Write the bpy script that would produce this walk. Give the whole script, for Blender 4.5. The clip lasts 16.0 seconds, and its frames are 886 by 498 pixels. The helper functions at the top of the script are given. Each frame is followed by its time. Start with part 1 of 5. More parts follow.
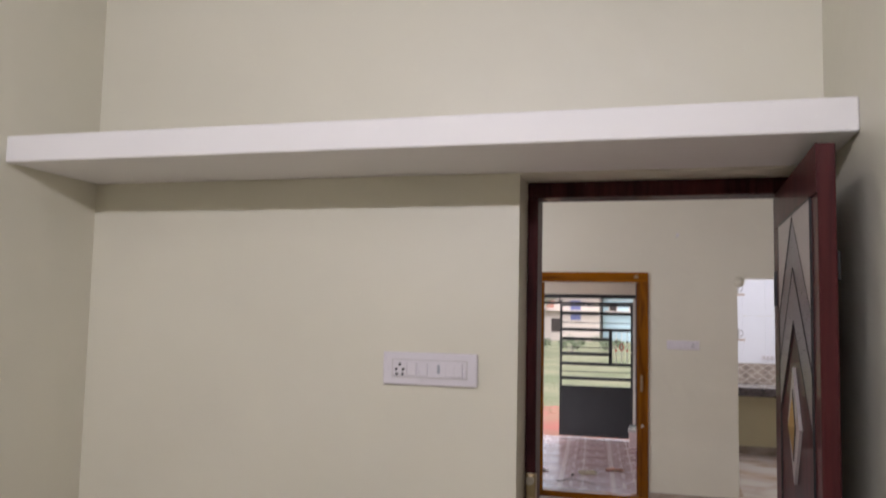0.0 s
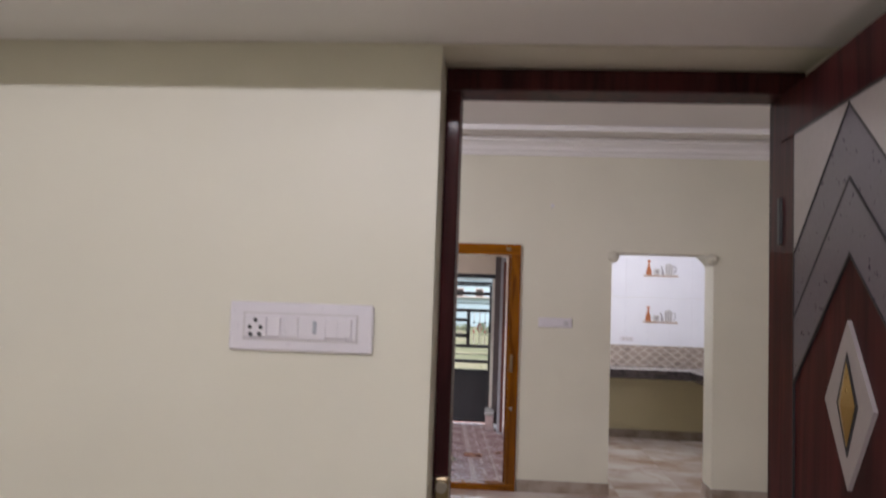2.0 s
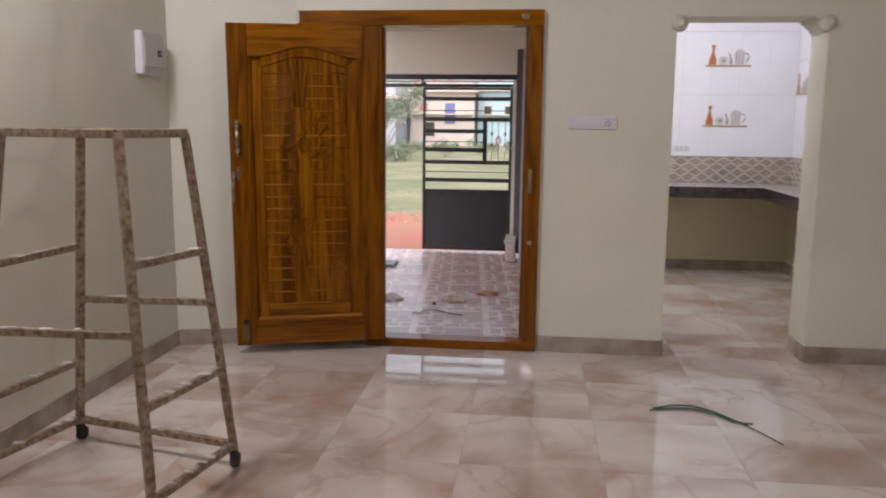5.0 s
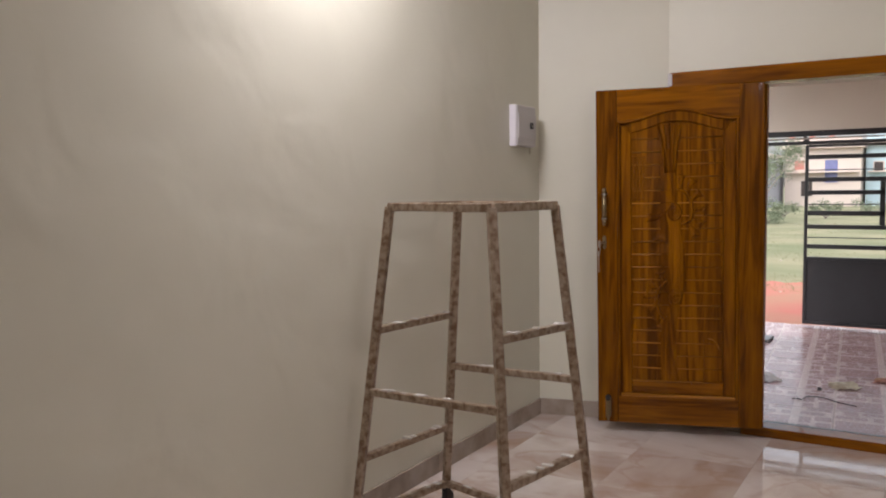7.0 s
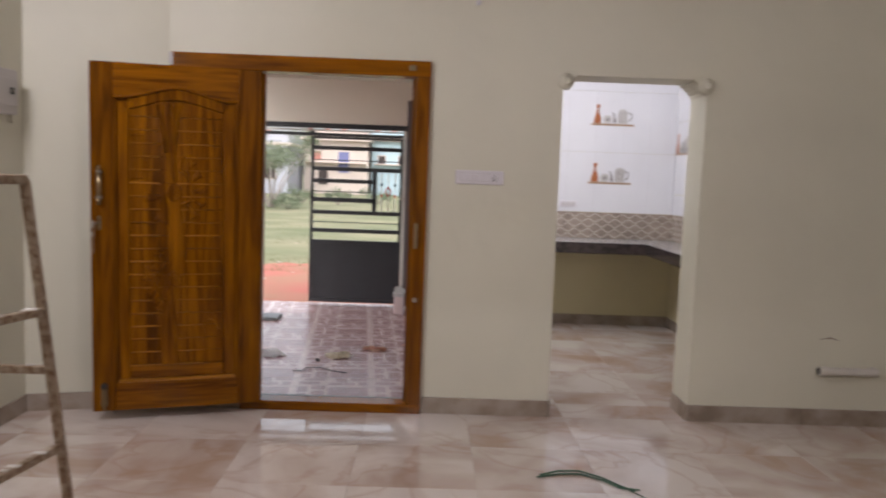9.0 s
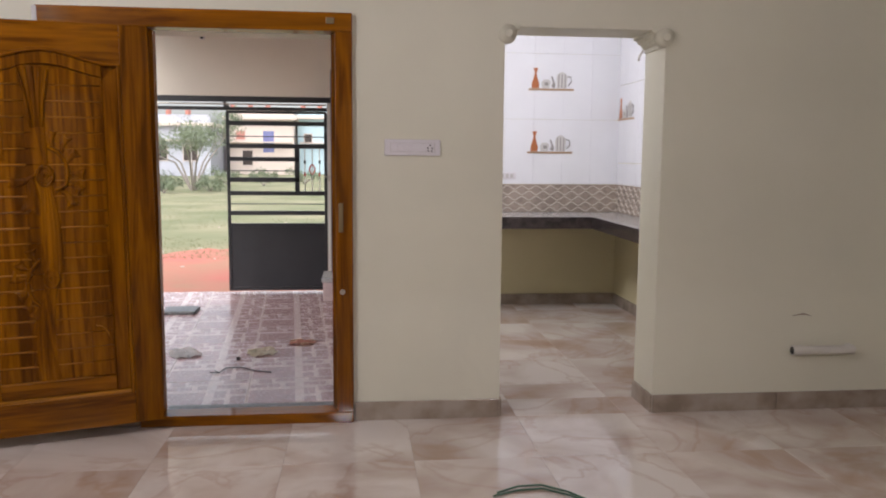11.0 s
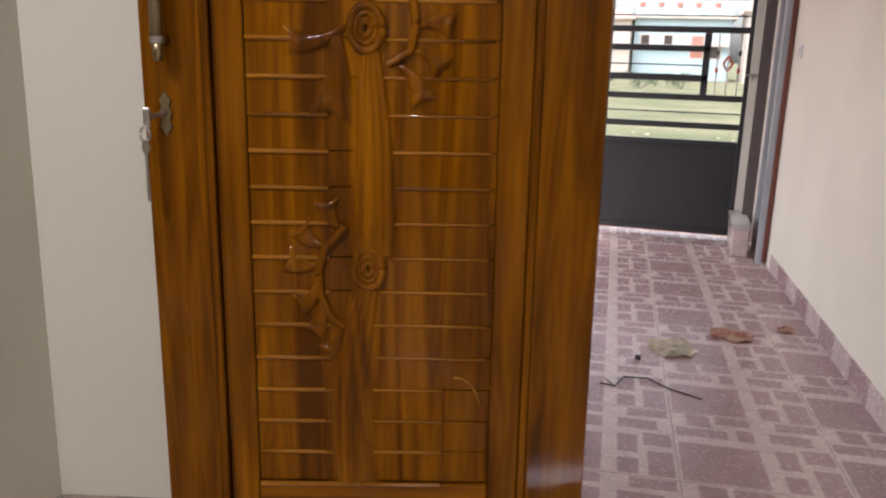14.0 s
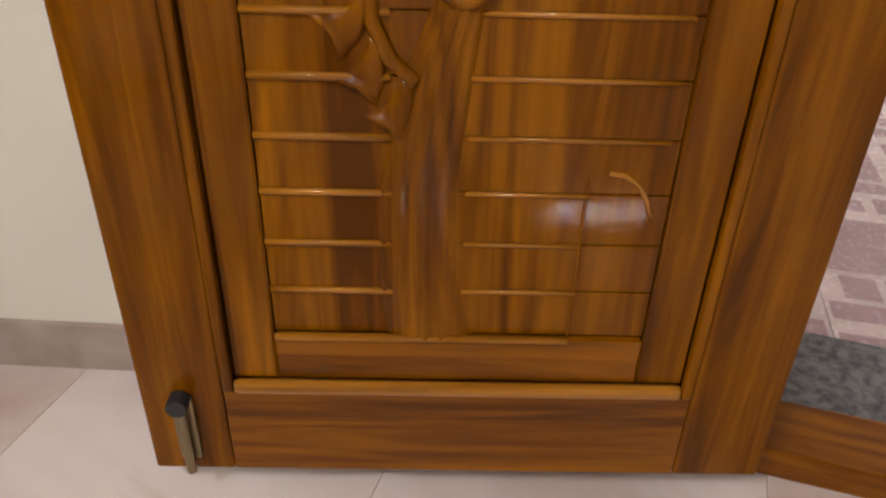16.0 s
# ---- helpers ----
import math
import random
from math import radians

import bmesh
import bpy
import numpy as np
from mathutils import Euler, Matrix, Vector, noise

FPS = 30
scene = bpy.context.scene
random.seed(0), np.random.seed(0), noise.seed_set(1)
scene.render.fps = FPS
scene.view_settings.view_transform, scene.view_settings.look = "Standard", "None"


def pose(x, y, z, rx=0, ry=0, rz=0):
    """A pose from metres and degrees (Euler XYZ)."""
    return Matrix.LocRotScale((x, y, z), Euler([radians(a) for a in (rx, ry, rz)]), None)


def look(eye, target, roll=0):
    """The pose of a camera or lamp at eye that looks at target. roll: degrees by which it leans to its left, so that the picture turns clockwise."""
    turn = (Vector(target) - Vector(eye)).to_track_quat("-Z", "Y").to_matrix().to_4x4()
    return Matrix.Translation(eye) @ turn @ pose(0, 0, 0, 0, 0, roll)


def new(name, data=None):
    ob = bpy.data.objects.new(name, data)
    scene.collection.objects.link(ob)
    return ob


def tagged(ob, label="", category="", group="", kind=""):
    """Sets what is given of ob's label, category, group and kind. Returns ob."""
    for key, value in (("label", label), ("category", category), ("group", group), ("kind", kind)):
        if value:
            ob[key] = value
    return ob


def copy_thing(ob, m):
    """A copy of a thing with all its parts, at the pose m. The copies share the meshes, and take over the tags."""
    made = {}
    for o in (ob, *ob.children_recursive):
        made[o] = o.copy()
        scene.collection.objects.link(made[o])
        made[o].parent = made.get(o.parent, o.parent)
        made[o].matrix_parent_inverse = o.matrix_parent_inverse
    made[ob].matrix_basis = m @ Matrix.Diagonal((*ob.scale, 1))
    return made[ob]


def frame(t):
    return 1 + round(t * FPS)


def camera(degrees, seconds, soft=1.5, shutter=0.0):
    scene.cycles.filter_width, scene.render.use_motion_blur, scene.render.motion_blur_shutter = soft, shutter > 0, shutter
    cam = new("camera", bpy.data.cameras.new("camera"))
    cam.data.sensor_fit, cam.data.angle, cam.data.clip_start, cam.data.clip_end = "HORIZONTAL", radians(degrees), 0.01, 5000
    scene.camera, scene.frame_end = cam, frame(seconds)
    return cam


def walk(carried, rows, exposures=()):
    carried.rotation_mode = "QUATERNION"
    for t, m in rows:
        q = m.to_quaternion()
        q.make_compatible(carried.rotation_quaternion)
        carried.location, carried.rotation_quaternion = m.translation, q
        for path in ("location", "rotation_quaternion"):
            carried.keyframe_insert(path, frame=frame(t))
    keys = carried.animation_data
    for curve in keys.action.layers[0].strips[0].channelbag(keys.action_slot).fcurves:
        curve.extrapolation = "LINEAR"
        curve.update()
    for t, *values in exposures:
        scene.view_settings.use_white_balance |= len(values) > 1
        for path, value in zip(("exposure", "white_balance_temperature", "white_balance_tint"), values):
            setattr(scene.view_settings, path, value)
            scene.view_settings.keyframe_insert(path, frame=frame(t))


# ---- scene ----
cam = camera(57.7, 16.0, soft=2.0, shutter=0.3)
PATH = [
    (0, (0.125, -7.758, 1.664), (-0.401, -5.836, 1.831), 1.2),
    (0.5, (0.087, -7.639, 1.69), (-0.393, -5.733, 2.063), 1.7),
    (0.8, (0.069, -7.531, 1.706), (-0.386, -5.637, 2.162), 1.9),
    (1, (0.039, -7.447, 1.698), (-0.396, -5.556, 2.185), 1.8),
    (1.5, (-0.099, -7.241, 1.646), (-0.414, -5.301, 2.018), 1.9),
    (2, (-0.138, -7.034, 1.561), (-0.293, -5.045, 1.701), 2.0),
    (2.4, (-0.092, -6.814, 1.483), (-0.155, -4.815, 1.463), 0.8),
    (2.5, (-0.08, -6.74, 1.477), (-0.128, -4.742, 1.412), 0.9),
    (3, (-0.071, -6.368, 1.401), (-0.068, -4.385, 1.142), 0.6),
    (3.2, (-0.06, -6.262, 1.393), (-0.048, -4.289, 1.064), 0.7),
    (5.5, (-0.04, -4.871, 1.435), (-0.49, -2.941, 1.162), 0.2),
    (6, (-0.104, -4.853, 1.449), (-0.885, -3.021, 1.257), -1.0),
    (6.5, (-0.143, -4.84, 1.445), (-1.141, -3.114, 1.289), -1.2),
    (7, (-0.145, -4.845, 1.445), (-1.191, -3.147, 1.296), -0.7),
    (7.5, (-0.122, -4.854, 1.438), (-1.044, -3.085, 1.29), 0.0),
    (8, (-0.093, -4.851, 1.44), (-0.734, -2.962, 1.287), 0.7),
    (8.5, (-0.033, -4.831, 1.433), (-0.321, -2.859, 1.271), 1.5),
    (9, (0.004, -4.817, 1.436), (0.046, -2.825, 1.26), 2.1),
    (9.2, (0.012, -4.803, 1.435), (0.169, -2.818, 1.254), 2.2),
    (11.3, (0.023, -3.953, 1.404), (0.232, -1.978, 1.17), 0.4),
    (11.5, (-0.03, -3.777, 1.413), (0.088, -1.794, 1.179), 0.2),
    (12, (-0.118, -3.341, 1.389), (-0.19, -1.356, 1.154), 0.6),
    (12.5, (-0.233, -2.898, 1.369), (-0.466, -0.927, 1.118), 1.0),
    (13, (-0.432, -2.497, 1.357), (-0.799, -0.554, 1.059), 1.2),
    (13.5, (-0.605, -2.087, 1.304), (-1.076, -0.178, 0.935), 1.4),
    (14, (-0.823, -1.748, 1.253), (-1.361, 0.119, 0.78), 1.7),
    (14.5, (-1.001, -1.446, 1.198), (-1.555, 0.372, 0.577), 2.4),
    (15, (-1.1, -1.217, 1.119), (-1.668, 0.537, 0.344), 2.3),
    (15.5, (-1.216, -1.091, 1.077), (-1.722, 0.572, 0.087), 2.8),
    (16, (-1.205, -1.061, 1.018), (-1.649, 0.553, -0.077), 2.4),
]
walk(cam, [(t, look(eye, target, roll)) for t, eye, target, roll in PATH], [(0, 1.13, 6200, 13), (2.5, 1.2, 6150, 14), (5.5, 1.2, 6350, 12), (9, 1.2, 6400, 12), (12, 1.36, 6350, 11), (14, 1.52, 6350, 12), (15, 1.92, 6550, 11), (16, 2.02, 6600, 11)])

# ---- light ----
world = bpy.data.worlds.new("sky")
scene.world = world
world.use_nodes = True
wn = world.node_tree
sky = wn.nodes.new("ShaderNodeTexSky")
sky.sky_type, sky.sun_disc = "NISHITA", False
sky.sun_elevation, sky.sun_rotation = radians(50), radians(200)
sky.air_density, sky.dust_density = 1.0, 4.0
haze = wn.nodes.new("ShaderNodeHueSaturation")
haze.inputs["Saturation"].default_value = 0.3
wn.links.new(sky.outputs[0], haze.inputs["Color"])
wn.links.new(haze.outputs[0], wn.nodes["Background"].inputs[0])
wn.nodes["Background"].inputs[1].default_value = 0.15


def lamp(name, kind, m, energy, color=(1, 1, 1), **more):
    data = bpy.data.lights.new(name, kind)
    data.energy, data.color = energy, color
    if kind == "AREA":
        data.shape, data.size, data.size_y = "RECTANGLE", more["size"], more["size_y"]
    if kind == "SUN":
        data.angle = radians(more["angle"])
    ob = new(name, data)
    ob.matrix_world = m
    return ob


lamp("sun", "SUN", look((0, 0, 20), (3, -8, 0)), 1.1, (1, 0.96, 0.92), angle=12)
lamp("hall_tube_lamp", "AREA", look((-2.10, -2.35, 2.84), (-1.1, -1.5, 0.8)), 22, (1, 0.945, 0.99), size=1.15, size_y=0.05)
lamp("hall_back_tube_lamp", "AREA", look((1.6, -5.12, 2.74), (0.6, -1.0, 0.9)), 11.5, (1, 0.925, 0.985), size=1.15, size_y=0.05)
lamp("bedroom_tube_lamp", "AREA", look((-0.5, -8.30, 2.69), (-0.55, -5.45, 1.85)), 14.2, (0.98, 0.935, 1), size=1.15, size_y=0.06)
lamp("kitchen_tube_lamp", "AREA", look((0.62, 1.5, 2.6), (2.2, 2.6, 1.3)), 14, (0.97, 0.945, 1), size=1.1, size_y=0.05)


# ---- materials ----
def material(name, color, rough=0.5, metal=0.0, vary=0.12, scale=3.0, grain=60.0, bump=0.15, coat=0.0, dark=None, random_tint=0.0, spec=0.5, wavy=0.0):
    """Principled surface with broad stains, fine grain and relief."""
    mt = bpy.data.materials.new(name)
    mt.use_nodes = True
    nt = mt.node_tree
    bs = nt.nodes["Principled BSDF"]
    tc = nt.nodes.new("ShaderNodeTexCoord")
    big = nt.nodes.new("ShaderNodeTexNoise")
    big.inputs["Scale"].default_value, big.inputs["Detail"].default_value = scale, 5
    fine = nt.nodes.new("ShaderNodeTexNoise")
    fine.inputs["Scale"].default_value, fine.inputs["Detail"].default_value = grain, 4
    nt.links.new(tc.outputs["Object"], big.inputs["Vector"])
    nt.links.new(tc.outputs["Object"], fine.inputs["Vector"])
    ramp = nt.nodes.new("ShaderNodeValToRGB")
    lo = dark or tuple(c * (1 - vary) for c in color)
    ramp.color_ramp.elements[0].color, ramp.color_ramp.elements[1].color = (*lo, 1), (*color, 1)
    ramp.color_ramp.elements[0].position, ramp.color_ramp.elements[1].position = 0.35, 0.62
    nt.links.new(big.outputs["Fac"], ramp.inputs["Fac"])
    out = ramp.outputs["Color"]
    if random_tint:
        info, hsv, mr = nt.nodes.new("ShaderNodeObjectInfo"), nt.nodes.new("ShaderNodeHueSaturation"), nt.nodes.new("ShaderNodeMapRange")
        mr.inputs["To Min"].default_value, mr.inputs["To Max"].default_value = 1 - random_tint, 1 + random_tint
        nt.links.new(info.outputs["Random"], mr.inputs["Value"])
        nt.links.new(mr.outputs[0], hsv.inputs["Value"])
        nt.links.new(out, hsv.inputs["Color"])
        out = hsv.outputs["Color"]
    nt.links.new(out, bs.inputs["Base Color"])
    rr = nt.nodes.new("ShaderNodeMapRange")
    rr.inputs["To Min"].default_value, rr.inputs["To Max"].default_value = max(rough - 0.08, 0.02), min(rough + 0.08, 1)
    nt.links.new(fine.outputs["Fac"], rr.inputs["Value"])
    nt.links.new(rr.outputs[0], bs.inputs["Roughness"])
    bs.inputs["Metallic"].default_value = metal
    bs.inputs["Coat Weight"].default_value = coat
    bs.inputs["Coat Roughness"].default_value = 0.08
    bs.inputs["Specular IOR Level"].default_value = spec
    bp = nt.nodes.new("ShaderNodeBump")
    bp.inputs["Strength"].default_value, bp.inputs["Distance"].default_value = bump, 0.004
    nt.links.new(fine.outputs["Fac"], bp.inputs["Height"])
    if wavy:
        und, wv = nt.nodes.new("ShaderNodeTexNoise"), nt.nodes.new("ShaderNodeBump")
        und.inputs["Scale"].default_value, und.inputs["Detail"].default_value, und.inputs["Distortion"].default_value = 2.6, 2, 0.5
        nt.links.new(tc.outputs["Object"], und.inputs["Vector"])
        nt.links.new(und.outputs["Fac"], wv.inputs["Height"])
        wv.inputs["Strength"].default_value, wv.inputs["Distance"].default_value = 1.0, wavy
        nt.links.new(wv.outputs[0], bp.inputs["Normal"])
    nt.links.new(bp.outputs[0], bs.inputs["Normal"])
    return mt


def wood(name, light, mid, dark, coat=0.5, strip=0.05, along="Z"):
    """Varnished timber: strips of differing tone, long grain, dark heart streaks."""
    mt = bpy.data.materials.new(name)
    mt.use_nodes = True
    nt = mt.node_tree
    bs = nt.nodes["Principled BSDF"]
    tc, mp = nt.nodes.new("ShaderNodeTexCoord"), nt.nodes.new("ShaderNodeMapping")
    mp.inputs["Scale"].default_value = {"Z": (1, 1, 0.07), "X": (0.07, 1, 1), "Y": (1, 0.07, 1)}[along]
    nt.links.new(tc.outputs["Object"], mp.inputs["Vector"])
    warp = nt.nodes.new("ShaderNodeTexNoise")
    warp.inputs["Scale"].default_value, warp.inputs["Detail"].default_value, warp.inputs["Distortion"].default_value = 14, 5, 2.2
    nt.links.new(mp.outputs[0], warp.inputs["Vector"])
    grain = nt.nodes.new("ShaderNodeTexNoise")
    grain.inputs["Scale"].default_value, grain.inputs["Detail"].default_value, grain.inputs["Distortion"].default_value = 55, 5, 0.6
    nt.links.new(mp.outputs[0], grain.inputs["Vector"])
    sep = nt.nodes.new("ShaderNodeSeparateXYZ")
    nt.links.new(tc.outputs["Object"], sep.inputs[0])
    div = nt.nodes.new("ShaderNodeMath")
    div.operation = "DIVIDE"
    div.inputs[1].default_value = strip
    nt.links.new(sep.outputs["X" if along == "Z" else "Z"], div.inputs[0])
    fl = nt.nodes.new("ShaderNodeMath")
    fl.operation = "FLOOR"
    nt.links.new(div.outputs[0], fl.inputs[0])
    wnz = nt.nodes.new("ShaderNodeTexWhiteNoise")
    wnz.noise_dimensions = "1D"
    nt.links.new(fl.outputs[0], wnz.inputs["W"])
    add = nt.nodes.new("ShaderNodeMath")
    add.operation = "MULTIPLY_ADD"
    add.inputs[1].default_value = 0.15
    nt.links.new(wnz.outputs["Value"], add.inputs[0])
    sc = nt.nodes.new("ShaderNodeMath")
    sc.operation = "MULTIPLY_ADD"
    sc.inputs[1].default_value = 0.80
    nt.links.new(warp.outputs["Fac"], sc.inputs[0])
    nt.links.new(sc.outputs[0], add.inputs[2])
    half = nt.nodes.new("ShaderNodeMath")
    half.operation = "MULTIPLY"
    half.inputs[1].default_value = 0.28
    nt.links.new(grain.outputs["Fac"], half.inputs[0])
    nt.links.new(half.outputs[0], sc.inputs[2])
    ramp = nt.nodes.new("ShaderNodeValToRGB")
    el = ramp.color_ramp.elements
    el[0].position, el[0].color = 0.46, (*dark, 1)
    el[1].position, el[1].color = 0.86, (*light, 1)
    e = el.new(0.62)
    e.color = (*mid, 1)
    nt.links.new(add.outputs[0], ramp.inputs["Fac"])
    nt.links.new(ramp.outputs["Color"], bs.inputs["Base Color"])
    bs.inputs["Roughness"].default_value = 0.4
    bs.inputs["Specular IOR Level"].default_value = 0.03
    bs.inputs["Coat Weight"].default_value, bs.inputs["Coat Roughness"].default_value = coat, 0.07
    bp = nt.nodes.new("ShaderNodeBump")
    bp.inputs["Strength"].default_value, bp.inputs["Distance"].default_value = 0.12, 0.002
    nt.links.new(grain.outputs["Fac"], bp.inputs["Height"])
    nt.links.new(bp.outputs[0], bs.inputs["Normal"])
    return mt


def marble_tile(name):
    """Polished beige floor tile with clouds and rust-brown veins; each tile shifts the pattern."""
    mt = bpy.data.materials.new(name)
    mt.use_nodes = True
    nt = mt.node_tree
    bs = nt.nodes["Principled BSDF"]
    tc, info = nt.nodes.new("ShaderNodeTexCoord"), nt.nodes.new("ShaderNodeObjectInfo")
    mul = nt.nodes.new("ShaderNodeVectorMath")
    mul.operation = "SCALE"
    mul.inputs[0].default_value = (37, 53, 11)
    nt.links.new(info.outputs["Random"], mul.inputs["Scale"])
    add = nt.nodes.new("ShaderNodeVectorMath")
    nt.links.new(tc.outputs["Object"], add.inputs[0])
    nt.links.new(mul.outputs[0], add.inputs[1])
    cloud = nt.nodes.new("ShaderNodeTexNoise")
    cloud.inputs["Scale"].default_value, cloud.inputs["Detail"].default_value, cloud.inputs["Distortion"].default_value = 1.5, 5, 0.7
    vein = nt.nodes.new("ShaderNodeTexNoise")
    vein.inputs["Scale"].default_value, vein.inputs["Detail"].default_value, vein.inputs["Distortion"].default_value = 1.3, 7, 1.4
    nt.links.new(add.outputs[0], cloud.inputs["Vector"])
    nt.links.new(add.outputs[0], vein.inputs["Vector"])
    r1 = nt.nodes.new("ShaderNodeValToRGB")
    r1.color_ramp.elements[0].position, r1.color_ramp.elements[0].color = 0.32, (0.44, 0.32, 0.25, 1)
    r1.color_ramp.elements[1].position, r1.color_ramp.elements[1].color = 0.60, (0.70, 0.635, 0.585, 1)
    nt.links.new(cloud.outputs["Fac"], r1.inputs["Fac"])
    r2 = nt.nodes.new("ShaderNodeValToRGB")
    e = r2.color_ramp.elements
    e[0].position, e[0].color = 0.475, (0, 0, 0, 1)
    e[1].position, e[1].color = 0.545, (0, 0, 0, 1)
    e.new(0.505).color = (0.30, 0.30, 0.30, 1)
    nt.links.new(vein.outputs["Fac"], r2.inputs["Fac"])
    mix = nt.nodes.new("ShaderNodeMix")
    mix.data_type = "RGBA"
    nt.links.new(r2.outputs["Color"], mix.inputs["Factor"])
    nt.links.new(r1.outputs["Color"], mix.inputs["A"])
    mix.inputs["B"].default_value = (0.36, 0.19, 0.10, 1)
    nt.links.new(mix.outputs["Result"], bs.inputs["Base Color"])
    bs.inputs["Roughness"].default_value = 0.04
    bs.inputs["Specular IOR Level"].default_value = 1.0
    return mt


M_WALL = material("cream_wall_paint", (0.685, 0.661, 0.543), 0.46, vary=0.05, scale=1.2, grain=35, bump=0.10, wavy=0.014)
M_OLIVE = material("olive_wall_paint", (0.62, 0.56, 0.355), 0.6, vary=0.06, scale=1.5, grain=40, bump=0.1)
M_WHITE = material("white_ceiling_paint", (0.78, 0.765, 0.76), 0.7, vary=0.05, scale=1.2, grain=40, bump=0.08)
M_SHELF = material("white_shelf_paint", (0.80, 0.785, 0.77), 0.6, vary=0.05, scale=2, grain=45, bump=0.1)
M_PORCH = material("porch_wall_paint", (0.82, 0.755, 0.65), 0.65, vary=0.06, scale=1.4, grain=40, bump=0.1)
M_TILE = marble_tile("polished_beige_marble_tile")
M_GROUT = material("grey_grout", (0.42, 0.36, 0.30), 0.7)
M_SKIRT = material("taupe_skirting_tile", (0.38, 0.32, 0.265), 0.18, dark=(0.24, 0.185, 0.14), scale=6, grain=30, bump=0.03, random_tint=0.05)
M_TEAK = wood("varnished_teak", (0.285, 0.104, 0.0002), (0.155, 0.050, 0.0001), (0.078, 0.0220, 0.0001), coat=0.36, strip=0.072)
M_TEAK_H = wood("varnished_teak_rail", (0.30, 0.106, 0.0004), (0.19, 0.062, 0.0003), (0.09, 0.026, 0.0002), coat=0.5, along="X", strip=0.11)
M_TEAK_FR = wood("varnished_teak_frame", (0.31, 0.108, 0.001), (0.21, 0.068, 0.001), (0.11, 0.032, 0.0006), strip=0.2)
M_TEAK_FRH = wood("varnished_teak_header", (0.31, 0.108, 0.001), (0.21, 0.068, 0.001), (0.11, 0.032, 0.0006), strip=0.2, along="X")
# Teak for ridges, lip and arc; varnish highlights are painted in as lighter colour.
M_RIDGE = wood("glossy_teak_ridge_highlight", (0.42, 0.18, 0.02), (0.28, 0.11, 0.008), (0.12, 0.04, 0.001), coat=1.0, along="X")
M_MAROON = wood("maroon_wood", (0.085, 0.020, 0.020), (0.06, 0.015, 0.016), (0.03, 0.009, 0.010), coat=0.2, strip=0.3)
M_LAMINATE = material("grey_purple_laminate", (0.088, 0.072, 0.098), 0.3, vary=0.1, scale=9, grain=80, bump=0.04)
M_INLAY = material("pale_grey_inlay", (0.36, 0.32, 0.31), 0.35, vary=0.08)
M_GROOVE = material("black_groove", (0.012, 0.01, 0.011), 0.6)
M_GOLD = material("brushed_brass", (0.62, 0.42, 0.16), 0.3, metal=1.0, vary=0.2, grain=120)
M_STEEL = material("worn_steel", (0.50, 0.47, 0.42), 0.32, metal=1.0, vary=0.25, grain=90)
M_BRONZE = material("antique_brass", (0.34, 0.27, 0.16), 0.35, metal=1.0, vary=0.35, grain=90)
M_GATE = material("charcoal_gate_paint", (0.030, 0.031, 0.036), 0.38, vary=0.15, grain=70, bump=0.08)
M_PLASTIC = material("white_switch_plastic", (0.70, 0.67, 0.70), 0.3, vary=0.02, bump=0.02)
M_PLASTIC2 = material("grey_switch_plastic", (0.55, 0.52, 0.51), 0.35, vary=0.02, bump=0.02)
M_BLACK = material("black_rubber", (0.015, 0.015, 0.016), 0.55)
M_IRON = material("paint_spattered_steel_tube", (0.40, 0.32, 0.24), 0.33, metal=0.5, dark=(0.19, 0.115, 0.065), scale=40, grain=90, bump=0.6)
M_PLASTER = material("dried_white_plaster", (0.62, 0.59, 0.54), 0.9, vary=0.2, scale=20, bump=0.8)
M_GRANITE = material("dark_speckled_granite", (0.15, 0.15, 0.15), 0.35, dark=(0.035, 0.036, 0.038), scale=48, grain=140, bump=0.04)
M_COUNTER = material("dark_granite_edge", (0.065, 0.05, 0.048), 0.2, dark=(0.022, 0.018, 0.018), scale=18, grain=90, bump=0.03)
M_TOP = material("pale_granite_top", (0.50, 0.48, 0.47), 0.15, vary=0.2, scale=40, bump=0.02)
M_WTILE = material("glossy_white_wall_tile", (0.80, 0.80, 0.83), 0.12, vary=0.03, bump=0.02)
M_BAND = material("brown_relief_tile", (0.40, 0.33, 0.28), 0.25, vary=0.3, scale=12, random_tint=0.05)
M_BANDL = material("pale_relief_ridge", (0.60, 0.53, 0.45), 0.25, vary=0.1, scale=12)
M_PDARK = material("brown_porch_tile_glaze", (0.40, 0.262, 0.268), 0.26, vary=0.22, scale=8, grain=50, bump=0.05, random_tint=0.08)
M_PLIGHT = material("cream_porch_tile_glaze", (0.62, 0.485, 0.470), 0.26, vary=0.16, scale=8, grain=50, bump=0.05)
M_ORANGE = material("terracotta_glaze", (0.47, 0.16, 0.06), 0.3)
M_CUP = material("grey_enamel", (0.33, 0.31, 0.30), 0.35)
M_CUPL = material("pale_enamel", (0.62, 0.60, 0.58), 0.35)
M_BOARD = material("tan_board", (0.45, 0.30, 0.19), 0.4)
M_PVC = material("white_pvc", (0.66, 0.63, 0.58), 0.35)
M_WIRE = material("green_cable_sheath", (0.035, 0.10, 0.055), 0.4)
M_PAPER = material("cream_newspaper", (0.80, 0.75, 0.63), 0.85, dark=(0.52, 0.42, 0.30), scale=14)
M_PAPERW = material("white_newspaper", (0.72, 0.70, 0.70), 0.85, dark=(0.58, 0.57, 0.57), scale=18)
M_PAPERR = material("pink_newspaper", (0.68, 0.50, 0.38), 0.85, dark=(0.55, 0.20, 0.16), scale=10)
